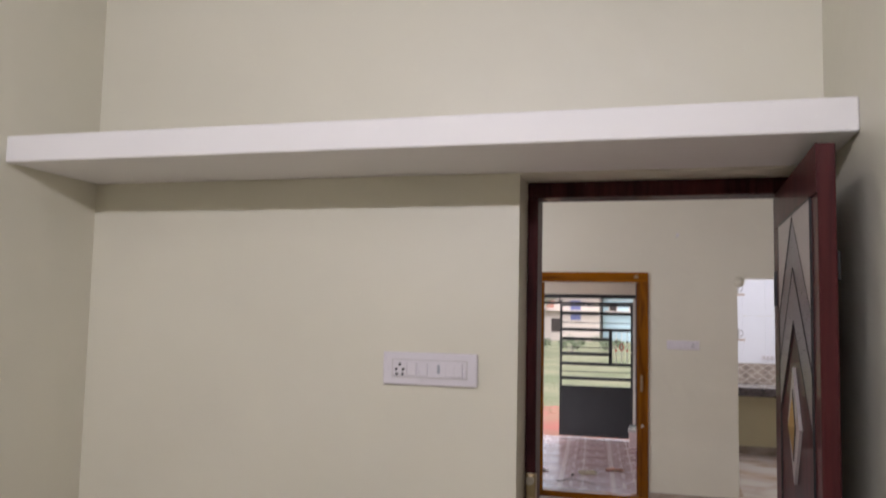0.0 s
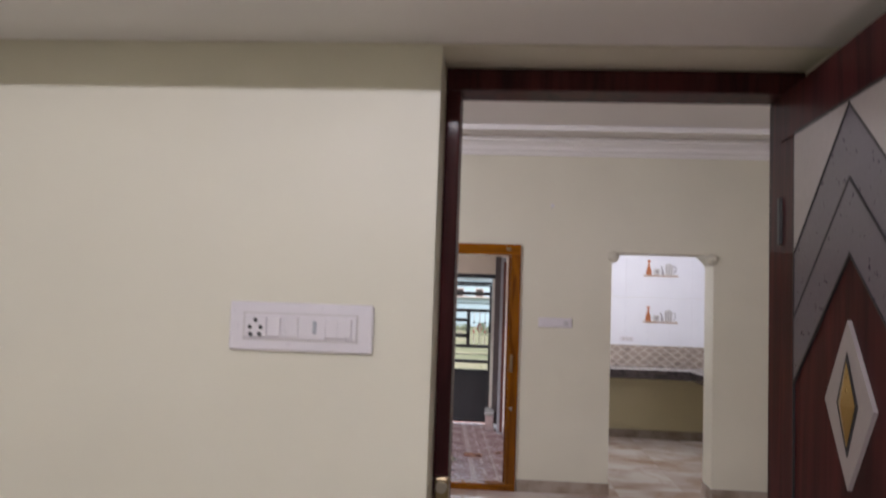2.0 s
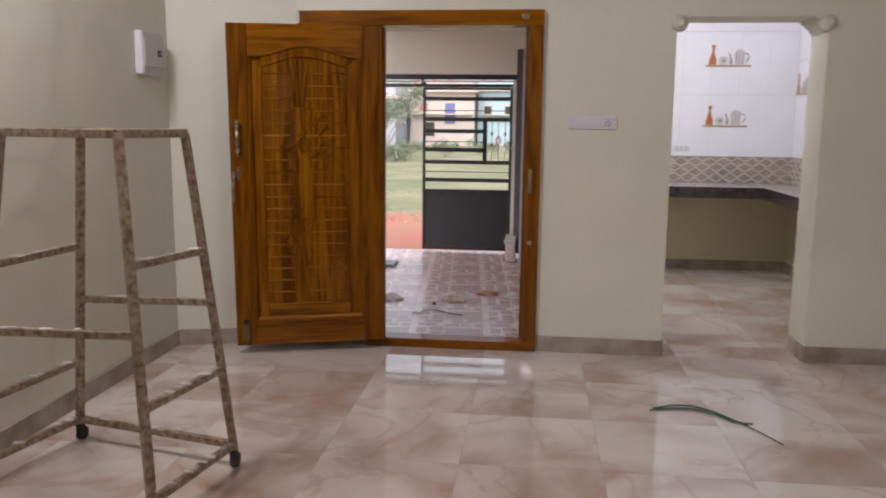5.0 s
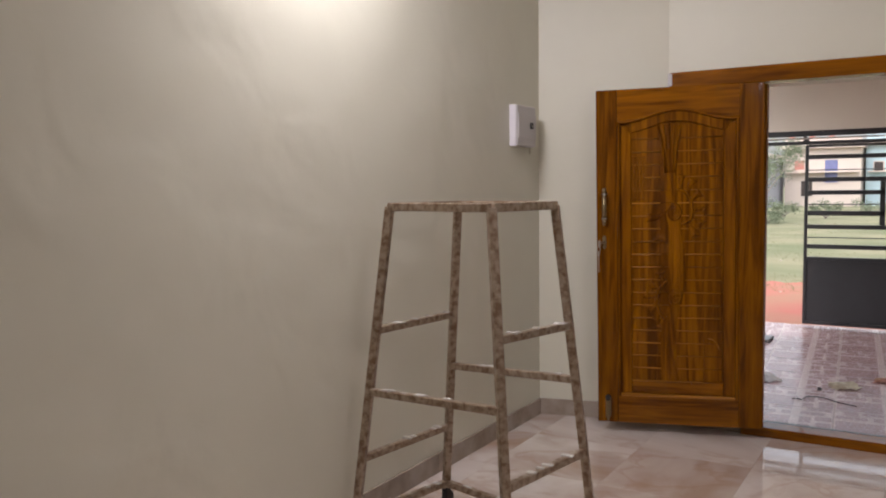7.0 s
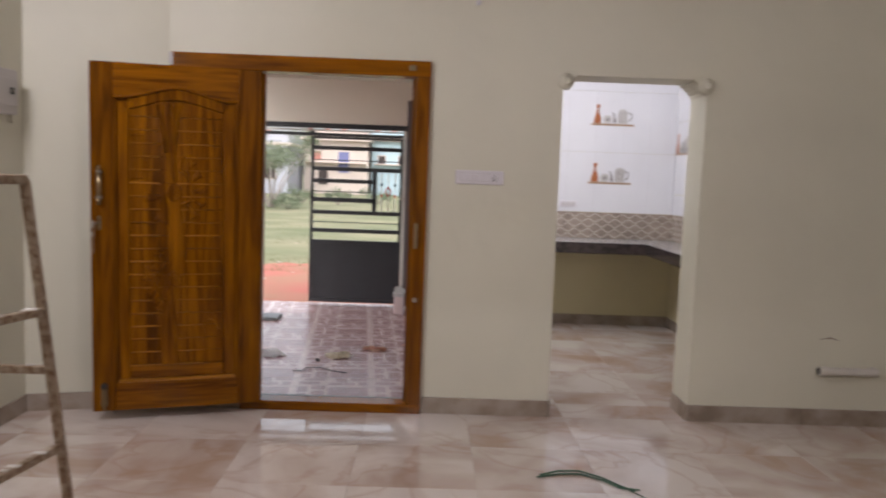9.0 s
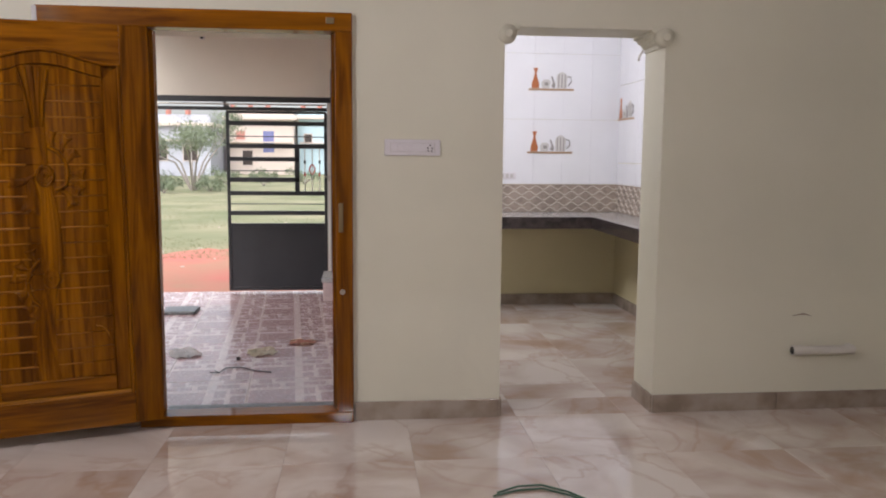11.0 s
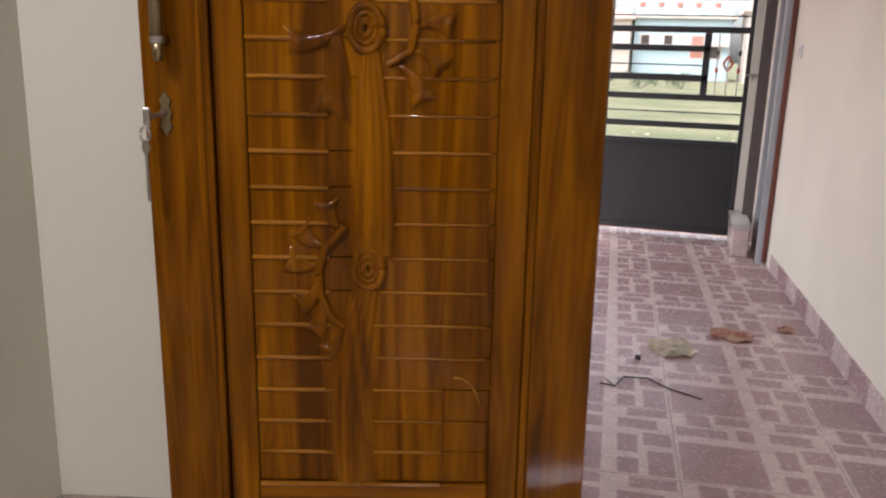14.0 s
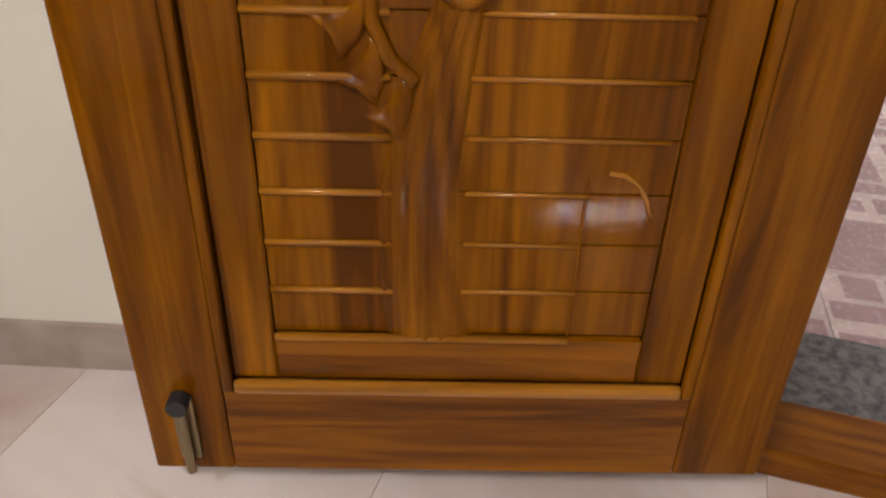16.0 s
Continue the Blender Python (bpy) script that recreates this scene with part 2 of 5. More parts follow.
M_STICK = material("dark_twig", (0.05, 0.04, 0.045), 0.8)
M_GREYFR = material("grey_door_paint", (0.40, 0.42, 0.46), 0.45)
M_BROWND = material("red_brown_door_paint", (0.16, 0.045, 0.03), 0.4)
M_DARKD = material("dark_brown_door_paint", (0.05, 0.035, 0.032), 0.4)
M_SHUTTER = material("faded_brown_shutter_paint", (0.11, 0.085, 0.085), 0.4)
M_WINFR = material("dark_brown_window_paint", (0.035, 0.022, 0.02), 0.4)
M_GROUND = material("red_earth", (0.39, 0.118, 0.09), 0.95, dark=(0.30, 0.16, 0.10), scale=0.7, grain=8, bump=0.6)
M_MEADOW = material("dry_green_meadow", (0.22, 0.205, 0.12), 0.95, dark=(0.125, 0.14, 0.065), scale=0.35, grain=5, bump=0.6)
M_GRASS = material("grass_blades", (0.20, 0.215, 0.105), 0.8, dark=(0.14, 0.16, 0.075), scale=0.8)
# Leaves and bark are lightened and greyed to paint in the haze of distance.
M_LEAF = material("hazed_green_leaves", (0.21, 0.25, 0.16), 0.7, dark=(0.15, 0.18, 0.11), scale=2)
M_BARK = material("hazed_grey_bark", (0.33, 0.29, 0.26), 0.9, scale=8, bump=0.7)
# M_H1, M_H3 and M_HRED have distance haze mixed in as paler colour.
M_H1 = material("hazed_lavender_house_paint", (0.47, 0.475, 0.54), 0.8, vary=0.1, scale=0.3)
M_H2 = material("cream_house_paint", (0.66, 0.56, 0.50), 0.8, vary=0.1, scale=0.3)
M_H3 = material("hazed_light_blue_house_paint", (0.47, 0.60, 0.66), 0.8, vary=0.1, scale=0.3)
M_HRED = material("hazed_red_house_paint", (0.50, 0.22, 0.18), 0.8)
M_HWIN = material("blue_shutter_paint", (0.17, 0.18, 0.36), 0.5)
M_RED = material("red_ornament_paint", (0.50, 0.06, 0.035), 0.5)
M_LIT = bpy.data.materials.new("lit_tube")
M_LIT.use_nodes = True
M_LIT.node_tree.nodes["Principled BSDF"].inputs["Emission Color"].default_value = (1, 0.97, 0.92, 1)
M_LIT.node_tree.nodes["Principled BSDF"].inputs["Emission Strength"].default_value = 6


# ---- building helpers ----
def mesh_from(bm, name, mats):
    me = bpy.data.meshes.new(name)
    bm.to_mesh(me)
    bm.free()
    for mt in (mats if isinstance(mats, (list, tuple)) else [mats]):
        me.materials.append(mt)
    return me


def part(name, bm, mt, parent=None, label="", smooth=False):
    ob = new(name, mesh_from(bm, name, mt))
    if smooth:
        for p in ob.data.polygons:
            p.use_smooth = True
    if parent:
        ob.parent = parent
    if label:
        tagged(ob, label)
    return ob


def thing(name, label, category, m=None, group="", kind=""):
    ob = new(name)
    ob.empty_display_size = 0.1
    if m:
        ob.matrix_world = m
    return tagged(ob, label, category, group, kind)


def structure(name, bm, mt, label, category):
    return tagged(part(name, bm, mt), label, category, "", "structure")


def box(x0, y0, z0, x1, y1, z1, bevel=0.0, bm=None):
    own = bmesh.new()
    bmesh.ops.create_cube(own, size=1)
    for v in own.verts:
        v.co = Vector(((x0 + x1) / 2 + v.co.x * (x1 - x0), (y0 + y1) / 2 + v.co.y * (y1 - y0), (z0 + z1) / 2 + v.co.z * (z1 - z0)))
    if bevel:
        bmesh.ops.bevel(own, geom=own.edges[:], offset=bevel, segments=2, affect="EDGES", profile=0.5)
    return join(bm, own)


def join(bm, own):
    if bm is None:
        return own
    me = bpy.data.meshes.new("tmp")
    own.to_mesh(me)
    own.free()
    bm.from_mesh(me)
    bpy.data.meshes.remove(me)
    return bm


def prism(outline, a, b, axis="y", bevel=0.0, bm=None):
    """A closed outline in two coordinates, drawn out from a to b along axis."""
    own = bmesh.new()
    to = {"y": lambda p, d: (p[0], d, p[1]), "x": lambda p, d: (d, p[0], p[1]), "z": lambda p, d: (p[0], p[1], d)}[axis]
    lo = [own.verts.new(to(p, a)) for p in outline]
    hi = [own.verts.new(to(p, b)) for p in outline]
    n = len(outline)
    own.faces.new(lo)
    own.faces.new(hi[::-1])
    for i in range(n):
        own.faces.new((lo[i], hi[i], hi[(i + 1) % n], lo[(i + 1) % n]))
    bmesh.ops.recalc_face_normals(own, faces=own.faces[:])
    if bevel:
        bmesh.ops.bevel(own, geom=own.edges[:], offset=bevel, segments=1, affect="EDGES")
    return join(bm, own)


def rod(p, q, r, seg=10, bm=None, r2=None):
    p, q = Vector(p), Vector(q)
    own = bmesh.new()
    bmesh.ops.create_cone(own, cap_ends=True, segments=seg, radius1=r, radius2=r if r2 is None else r2, depth=(q - p).length)
    own.transform(Matrix.Translation((p + q) / 2) @ (q - p).to_track_quat("Z", "Y").to_matrix().to_4x4())
    return join(bm, own)


def beam(p, q, w, bevel=0.004, bm=None):
    """A square tube from p to q."""
    p, q = Vector(p), Vector(q)
    own = box(-w / 2, -w / 2, -(q - p).length / 2, w / 2, w / 2, (q - p).length / 2, bevel)
    own.transform(Matrix.Translation((p + q) / 2) @ (q - p).to_track_quat("Z", "Y").to_matrix().to_4x4())
    return join(bm, own)


def tube(points, r, seg=8):
    """A bent round bar through points."""
    bm = bmesh.new()
    pts = [Vector(p) for p in points]
    rings = []
    for i, p in enumerate(pts):
        d = (pts[min(i + 1, len(pts) - 1)] - pts[max(i - 1, 0)]).normalized()
        q = d.to_track_quat("Z", "Y")
        rings.append([bm.verts.new(p + q @ Vector((r * math.cos(a), r * math.sin(a), 0))) for a in [2 * math.pi * k / seg for k in range(seg)]])
    for a, b in zip(rings, rings[1:]):
        for k in range(seg):
            bm.faces.new((a[k], a[(k + 1) % seg], b[(k + 1) % seg], b[k]))
    bm.faces.new(rings[0][::-1])
    bm.faces.new(rings[-1])
    return bm


def wall_with_holes(x0, x1, z0, z1, holes, y0, y1, axis="y"):
    """A wall along x (or along y when axis is x) of thickness y0..y1, with rectangular openings (a, b, lo, hi)."""
    xs = sorted({x0, x1, *[h[0] for h in holes], *[h[1] for h in holes]})
    zs = sorted({z0, z1, *[h[2] for h in holes], *[h[3] for h in holes]})
    bm = bmesh.new()
    for a, b in zip(xs, xs[1:]):
        for c, d in zip(zs, zs[1:]):
            mx, mz = (a + b) / 2, (c + d) / 2
            if any(h[0] < mx < h[1] and h[2] < mz < h[3] for h in holes):
                continue
            if axis == "y":
                box(a, y0, c, b, y1, d, 0, bm)
            else:
                box(y0, a, c, y1, b, d, 0, bm)
    bmesh.ops.remove_doubles(bm, verts=bm.verts[:], dist=1e-5)
    return bm

# ---- large structure ----
HX0, HX1, HY0, HC = -2.29, 3.08, -5.20, 3.05      # hall: side walls, bedroom wall, ceiling
BX0, BX1, BY, BYB, BC = -1.74, 0.545, -5.445, -8.45, 2.94   # bedroom
KX0, KX1, KY, KC = 0.30, 2.49, 3.30, 2.95          # kitchen
PZ, PY = -0.215, 5.35                               # porch floor and gate line
AX0, AX1, AZ = 0.783, 1.643, 2.07                  # opening to the kitchen

structure("wall_main", wall_with_holes(HX0 - 0.2, HX1 + 0.2, -0.3, 3.25, [(-1.05, -0.04, -0.06, 2.023), (AX0, AX1, -0.01, AZ)], 0.0, 0.3), M_WALL,
          "cream painted plaster wall with entrance door and kitchen opening", "wall")
structure("wall_pier", prism([(HX0, -0.001), (HX0, -0.20), (-1.535, -0.001)], -0.2, HC - 0.001, "z"), M_WALL, "cream painted skewed wall face beside the entrance door", "wall")
structure("wall_hall_left", box(HX0 - 0.2, HY0 - 0.2, -0.3, HX0, 0.0, 3.25), M_WALL, "cream painted hall wall lit by a tube light", "wall")
structure("wall_hall_right", wall_with_holes(HY0 - 0.2, 0.0, -0.3, 3.25, [(-1.75, -0.33, 0.83, 2.11)], HX1, HX1 + 0.2, "x"), M_WALL, "cream painted hall wall with barred window", "wall")
structure("wall_bedroom", wall_with_holes(HX0 - 0.2, HX1 + 0.2, -0.3, 3.25, [(-0.278, 0.49, -0.02, 2.085)], BY, HY0), M_WALL, "cream painted wall between bedroom and hall", "wall")
structure("wall_bedroom_left", box(BX0 - 0.2, BYB, -0.3, BX0, BY, 3.1), M_WALL, "cream painted bedroom side wall", "wall")
structure("wall_bedroom_right", box(BX1, BYB, -0.3, BX1 + 0.2, BY, 3.1), M_WALL, "cream painted bedroom side wall", "wall")
structure("wall_bedroom_back", box(BX0 - 0.2, BYB - 0.2, -0.3, BX1 + 0.2, BYB, 3.1), M_WALL, "cream painted bedroom back wall", "wall")
structure("ceiling_bedroom", box(BX0 - 0.2, BYB - 0.2, BC, BX1 + 0.2, BY, 3.1), M_WHITE, "white painted bedroom ceiling", "ceiling")
structure("ceiling_hall", box(HX0, HY0, HC, HX1, 0.0, 3.25), M_WHITE, "white painted hall ceiling", "ceiling")
structure("floor_bed", box(BX0, BYB, -0.2, BX1, HY0, -0.004), M_GROUT, "grey bedding under the bedroom floor", "floor")
floor_hall = structure("floor", box(HX0, HY0, -0.2, HX1, 0.0, -0.004), M_GROUT, "polished beige marble-look tiled hall floor", "floor")
floor_kitchen = structure("floor_kitchen", box(KX0, 0.0, -0.2, KX1, KY, -0.004), M_GROUT, "polished beige marble-look tiled kitchen floor", "floor")


def cornice():
    """Stepped plaster cove along the top of a wall."""
    prof = [(0, 2.90), (-0.02, 2.905), (-0.03, 2.93), (-0.055, 2.945), (-0.06, 2.97), (-0.10, 3.0), (-0.13, 3.01), (-0.14, 3.05), (0, 3.05)]
    return prism(prof, HX0, HX1, "x")


structure("cornice", cornice(), M_WHITE, "white stepped plaster cornice", "trim")
structure("ceiling_border", box(HX0, -0.56, 3.005, HX1, -0.48, 3.05, 0.006), M_WHITE, "white raised plaster border on the ceiling", "trim")

# bedroom loft shelf
structure("loft_shelf", box(BX0, -5.845, 2.088, BX1, BY, 2.168, 0.006), M_SHELF, "white painted concrete loft shelf", "shelf")

# kitchen shell
structure("wall_kitchen_back", box(KX0 - 0.2, KY, -0.3, KX1 + 0.2, KY + 0.2, 3.1), M_OLIVE, "yellow-olive painted kitchen wall", "wall")
structure("wall_kitchen_right", wall_with_holes(0.3, KY, -0.3, 3.1, [(1.53, 2.50, 1.35, 2.07)], KX1, KX1 + 0.2, "x"), M_OLIVE, "yellow-olive painted kitchen wall with window", "wall")
structure("wall_kitchen_left", box(KX0 - 0.2, 0.3, -0.3, KX0, KY, 3.1), M_WALL, "cream painted kitchen wall beside the porch", "wall")
structure("ceiling_kitchen", box(KX0, 0.3, KC, KX1, KY, 3.1), M_WHITE, "white painted kitchen ceiling", "ceiling")

# porch shell; its side wall runs slightly askew
PW = [(0.215, 0.3), (-0.18, PY)]


def porch_x(y):
    return PW[0][0] + (PW[1][0] - PW[0][0]) * (y - PW[0][1]) / (PW[1][1] - PW[0][1])


def porch_wall_solid():
    bm = prism([(porch_x(0.3), 0.3), (0.26, 0.3), (0.26, 4.55), (porch_x(4.55), 4.55)], -0.4, 3.1, "z")
    prism([(porch_x(4.55), 4.55), (0.26, 4.55), (0.26, 5.05), (porch_x(5.05), 5.05)], 2.22, 3.1, "z", 0, bm)
    prism([(porch_x(5.05), 5.05), (0.26, 5.05), (0.26, PY + 0.2), (porch_x(PY + 0.2), PY + 0.2)], -0.4, 3.1, "z", 0, bm)
    return bm


structure("wall_porch_right", porch_wall_solid(), M_PORCH, "cream painted porch wall with a doorway", "wall")
# Left side is out of view; the large hole is added to admit daylight.
structure("wall_porch_left", wall_with_holes(0.3, PY + 0.2, -0.4, 3.1, [(0.5, 5.2, 0.15, 2.85)], -3.3, -3.1, "x"), M_PORCH, "unseen cream porch side wall with an opening added for daylight", "wall")
structure("wall_porch_lintel", box(-3.1, PY, 2.065, porch_x(PY), PY + 0.2, 3.1), M_PORCH, "cream painted lintel above the gate", "wall")
# Assumed slab, out of view; its width sets how much skylight enters the porch.
structure("ceiling_porch", box(-2.5, 0.3, 2.95, 0.26, PY, 3.1), M_WHITE, "unseen white porch canopy slab, cut short to let skylight in", "ceiling")
floor_porch = structure("floor_porch", box(-3.1, 0.3, -0.5, 0.22, PY + 0.12, PZ - 0.004), M_GROUT, "brown and cream patterned porch tile floor", "floor")
# Added block: its dark colour stands in for an unlit interior.
structure("wall_side_room", box(0.26, 4.3, -0.4, 1.3, 5.4, 3.1), M_DARKD, "solid dark block standing in for the unlit space behind the porch doorway", "wall")
structure("ground", box(-400, PY + 0.12, -0.9, 400, 800, -0.36), M_MEADOW, "dry green meadow reaching the horizon", "ground")


def bare_strip():
    bm = bmesh.new()
    rng = random.Random(4)
    near = [bm.verts.new((x / 4, PY + 0.12, -0.352)) for x in range(-160, 161)]
    far = [bm.verts.new((x / 4, 10.6 + 1.1 * noise.noise((x * 0.16, 3, 0)) + rng.uniform(-0.35, 0.35) + 0.008 * x, -0.352)) for x in range(-160, 161)]
    for i in range(320):
        bm.faces.new((near[i], near[i + 1], far[i + 1], far[i]))
    return bm


structure("road", bare_strip(), M_GROUND, "bare red earth track outside the gate", "ground")
structure("threshold_stone", box(-1.05, 0.10, -0.2, -0.04, 0.44, -0.03, 0.004), M_GRANITE, "dark speckled granite threshold slab", "step")


def skirting(name, x0, y0, x1, y1, depth, z0=0.0, h=0.1):
    """Skirting tiles along a straight wall foot; depth is the side it stands out to."""
    holder = structure(name, box(min(x0, x1) - (0.002 if x0 == x1 else 0), min(y0, y1) - (0.002 if y0 == y1 else 0), z0, max(x0, x1) + (0.002 if x0 == x1 else 0), max(y0, y1) + (0.002 if y0 == y1 else 0), z0 + h - 0.003),
                       M_GROUT, "taupe tiled skirting along the wall foot", "baseboard")
    length = math.hypot(x1 - x0, y1 - y0)
    n = max(1, round(length / 0.6))
    for i in range(n):
        a, b = i / n + 0.0015 / length, (i + 1) / n - 0.0015 / length
        xa, ya, xb, yb = x0 + (x1 - x0) * a, y0 + (y1 - y0) * a, x0 + (x1 - x0) * b, y0 + (y1 - y0) * b
        if x0 == x1:
            bm = box(min(x0, x0 + depth), min(ya, yb), z0, max(x0, x0 + depth), max(ya, yb), z0 + h, 0.002)
        else:
            bm = box(min(xa, xb), min(y0, y0 + depth), z0, max(xa, xb), max(y0, y0 + depth), z0 + h, 0.002)
        part("skirting_tile", bm, M_SKIRT, holder)


skirting("baseboard_main_hinge", -1.50, 0.0, -1.10, 0.0, -0.012)
skirting("baseboard_main_middle", 0.005, 0.0, AX0, 0.0, -0.012)
skirting("baseboard_main_right", AX1, 0.0, HX1, 0.0, -0.012)
skirting("baseboard_arch_left", AX0, 0.0, AX0, 0.3, 0.012)
skirting("baseboard_arch_right", AX1, 0.0, AX1, 0.3, -0.012)
skirting("baseboard_hall_left", HX0, HY0, HX0, -0.20, 0.012)
skirting("baseboard_hall_right", HX1, HY0, HX1, 0.0, -0.012)
skirting("baseboard_kitchen_back", KX0, KY, KX1, KY, -0.012)
skirting("baseboard_kitchen_right", KX1, 0.3, KX1, KY, -0.012)


def skew_skirting():
    """Skirting tiles along the skewed wall face."""
    def face(x):
        return -0.20 + 0.199 * (x - HX0) / (-1.535 - HX0)
    holder = structure("baseboard_skew", prism([(HX0, -0.199), (HX0, -0.204), (-1.535, -0.005), (-1.535, 0.0)], 0, 0.097, "z"), M_GROUT, "taupe tiled skirting along the skewed wall", "baseboard")
    for a, b in ((HX0 + 0.012, -1.86), (-1.857, -1.51)):
        part("skirting_tile", prism([(a, face(a)), (a, face(a) - 0.013), (b, face(b) - 0.013), (b, face(b))], 0, 0.1, "z"), M_SKIRT, holder)


skew_skirting()


# ---- entrance door ----
def entrance_frame():
    door = thing("door_1", "varnished teak entrance door frame with long header", "door frame", kind="structure")
    part("jamb", box(-0.088, -0.03, 0.056, 0, 0.10, 2.02, 0.005), M_TEAK_FR, door)
    part("jamb", box(-1.092, -0.03, 0.056, -1.004, 0.10, 2.02, 0.005), M_TEAK_FR, door)
    part("header", box(-1.52, -0.034, 2.02, 0, 0.10, 2.112, 0.006), M_TEAK_FRH, door, "teak header with a long horn")
    part("sill", box(-1.092, -0.034, 0.0, 0, 0.10, 0.056, 0.005), M_TEAK_FRH, door)
    part("rebate", box(-0.108, 0.03, 0.06, -0.0885, 0.09, 2.015, 0.002), M_TEAK_FR, door)
    part("rebate", box(-1.0035, 0.03, 0.06, -0.984, 0.09, 2.015, 0.002), M_TEAK_FR, door)
    part("strike_plate", box(-0.073, -0.04, 1.01, -0.05, -0.0295, 1.16, 0.003), M_BRONZE, door, "antique brass strike plate")
    part("bolt_socket", rod((-0.055, -0.031, 0.70), (-0.055, -0.046, 0.70), 0.014), M_STEEL, door, "small steel bolt socket")
    part("bolt_keeper", box(-0.13, -0.043, 2.055, -0.09, -0.0335, 2.085, 0.003), M_BRONZE, door)
    part("end_cap", box(-1.53, -0.036, 2.035, -1.505, 0.0, 2.108, 0.004), M_PLASTIC2, door, "pale unvarnished end of the header")
    return door


entrance_frame()

LEAF = pose(-1.830, -0.371, 0.057, 0, -0.6, 16.9)


def arch(x, base, rise):
    """Height of the arched top edge: flat shoulders and a raised middle."""
    u = abs(x - 0.45) / 0.30
    return base + rise * (0.5 + 0.5 * math.cos(math.pi * min(u, 1)))


def leaf_door():
    leaf = thing("entrance_door", "varnished carved teak door leaf standing open", "door", LEAF)
    part("stile", box(0, 0, 0, 0.118, 0.038, 1.942, 0.004), M_TEAK, leaf)
    part("stile", box(0.785, 0, 0, 0.915, 0.038, 1.942, 0.004), M_TEAK, leaf)
    part("rail", box(0.1185, 0.0005, 0, 0.7845, 0.038, 0.158, 0.003), M_TEAK_H, leaf)
    xs = [0.1185 + i * (0.7845 - 0.1185) / 28 for i in range(29)]
    part("rail", prism([(x, arch(x, 1.765, 0.06)) for x in xs] + [(0.7845, 1.942), (0.1185, 1.942)], 0.0005, 0.038), M_TEAK_H, leaf, "arched top rail")
    part("backing", box(0.119, 0.028, 0.159, 0.784, 0.036, 1.76), M_TEAK, leaf)
    # raised beads round the field
    part("bead", box(0.1185, -0.004, 0.158, 0.134, 0.012, 1.765, 0.004), M_TEAK, leaf)
    part("bead", box(0.769, -0.004, 0.158, 0.7845, 0.012, 1.765, 0.004), M_TEAK, leaf)
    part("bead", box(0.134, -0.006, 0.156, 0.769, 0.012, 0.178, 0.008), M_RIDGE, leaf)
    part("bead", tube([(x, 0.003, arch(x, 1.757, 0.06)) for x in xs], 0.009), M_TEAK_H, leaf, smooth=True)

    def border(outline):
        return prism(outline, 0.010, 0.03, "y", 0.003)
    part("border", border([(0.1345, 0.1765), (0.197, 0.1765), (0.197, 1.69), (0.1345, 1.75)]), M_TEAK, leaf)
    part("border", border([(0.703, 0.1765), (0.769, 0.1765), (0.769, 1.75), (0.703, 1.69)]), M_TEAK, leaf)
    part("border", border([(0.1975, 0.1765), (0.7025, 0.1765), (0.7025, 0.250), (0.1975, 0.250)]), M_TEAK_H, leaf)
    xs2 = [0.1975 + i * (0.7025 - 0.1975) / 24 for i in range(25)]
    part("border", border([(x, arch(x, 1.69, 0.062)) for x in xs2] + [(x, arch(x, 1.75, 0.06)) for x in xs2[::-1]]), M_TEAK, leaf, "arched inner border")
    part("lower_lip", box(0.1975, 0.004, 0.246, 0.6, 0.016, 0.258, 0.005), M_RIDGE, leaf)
    # plank field
    step = 0.0738
    for i in range(21):
        lo = 0.257 + i * step
        hi = lo + step - 0.0022
        pts = [0.1985 + k * (0.7015 - 0.1985) / 10 for k in range(11)]
        if lo > 1.69:
            pts = [p for p in pts if arch(p, 1.69, 0.06) > lo + 0.02]
        if len(pts) < 3:
            continue
        top = [(p, min(hi, arch(p, 1.688, 0.06))) for p in pts]
        part("plank", prism([(pts[0], lo), (pts[-1], lo)] + top[::-1], 0.0175, 0.028, "y", 0.0012), M_TEAK, leaf)
    # thin raised lines between planks
    for i in range(1, 20):
        z = 0.254 + i * step
        right = 0.60 if i < 4 else 0.69
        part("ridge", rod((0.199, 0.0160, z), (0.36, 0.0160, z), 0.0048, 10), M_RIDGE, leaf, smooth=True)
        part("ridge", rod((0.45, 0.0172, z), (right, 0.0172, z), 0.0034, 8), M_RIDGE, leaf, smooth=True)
    part("ridge", box(0.596, 0.0145, 0.256, 0.600, 0.018, 0.50, 0.0018), M_TEAK, leaf)

    # carved tree trunk in two sweeps, with grooves along it
    def trunk(points, name="carved_trunk"):
        bm = bmesh.new()
        rows = []
        for i, (z, a, b) in enumerate(points):
            row = []
            for k in range(17):
                u = k / 16
                prof = 0.018 - 0.012 * math.sin(math.pi * u) ** 0.7 - 0.0030 * math.sin(u * 5 * 2 * math.pi + 0.6 * math.sin(z * 9))
                if k in (0, 16):
                    prof = 0.019
                row.append(bm.verts.new((a + (b - a) * u, prof, z)))
            rows.append(row)
        for r, s in zip(rows, rows[1:]):
            for k in range(16):
                bm.faces.new((r[k], r[k + 1], s[k + 1], s[k]))
        part(name, bm, M_TEAK, leaf, smooth=True)

    def dense(keys, n=26):
        out = []
        for i in range(n + 1):
            t = i / n * (len(keys) - 1)
            k = min(int(t), len(keys) - 2)
            f = t - k
            f = f * f * (3 - 2 * f)
            out.append([p + (q - p) * f for p, q in zip(keys[k], keys[k + 1])])
        return out
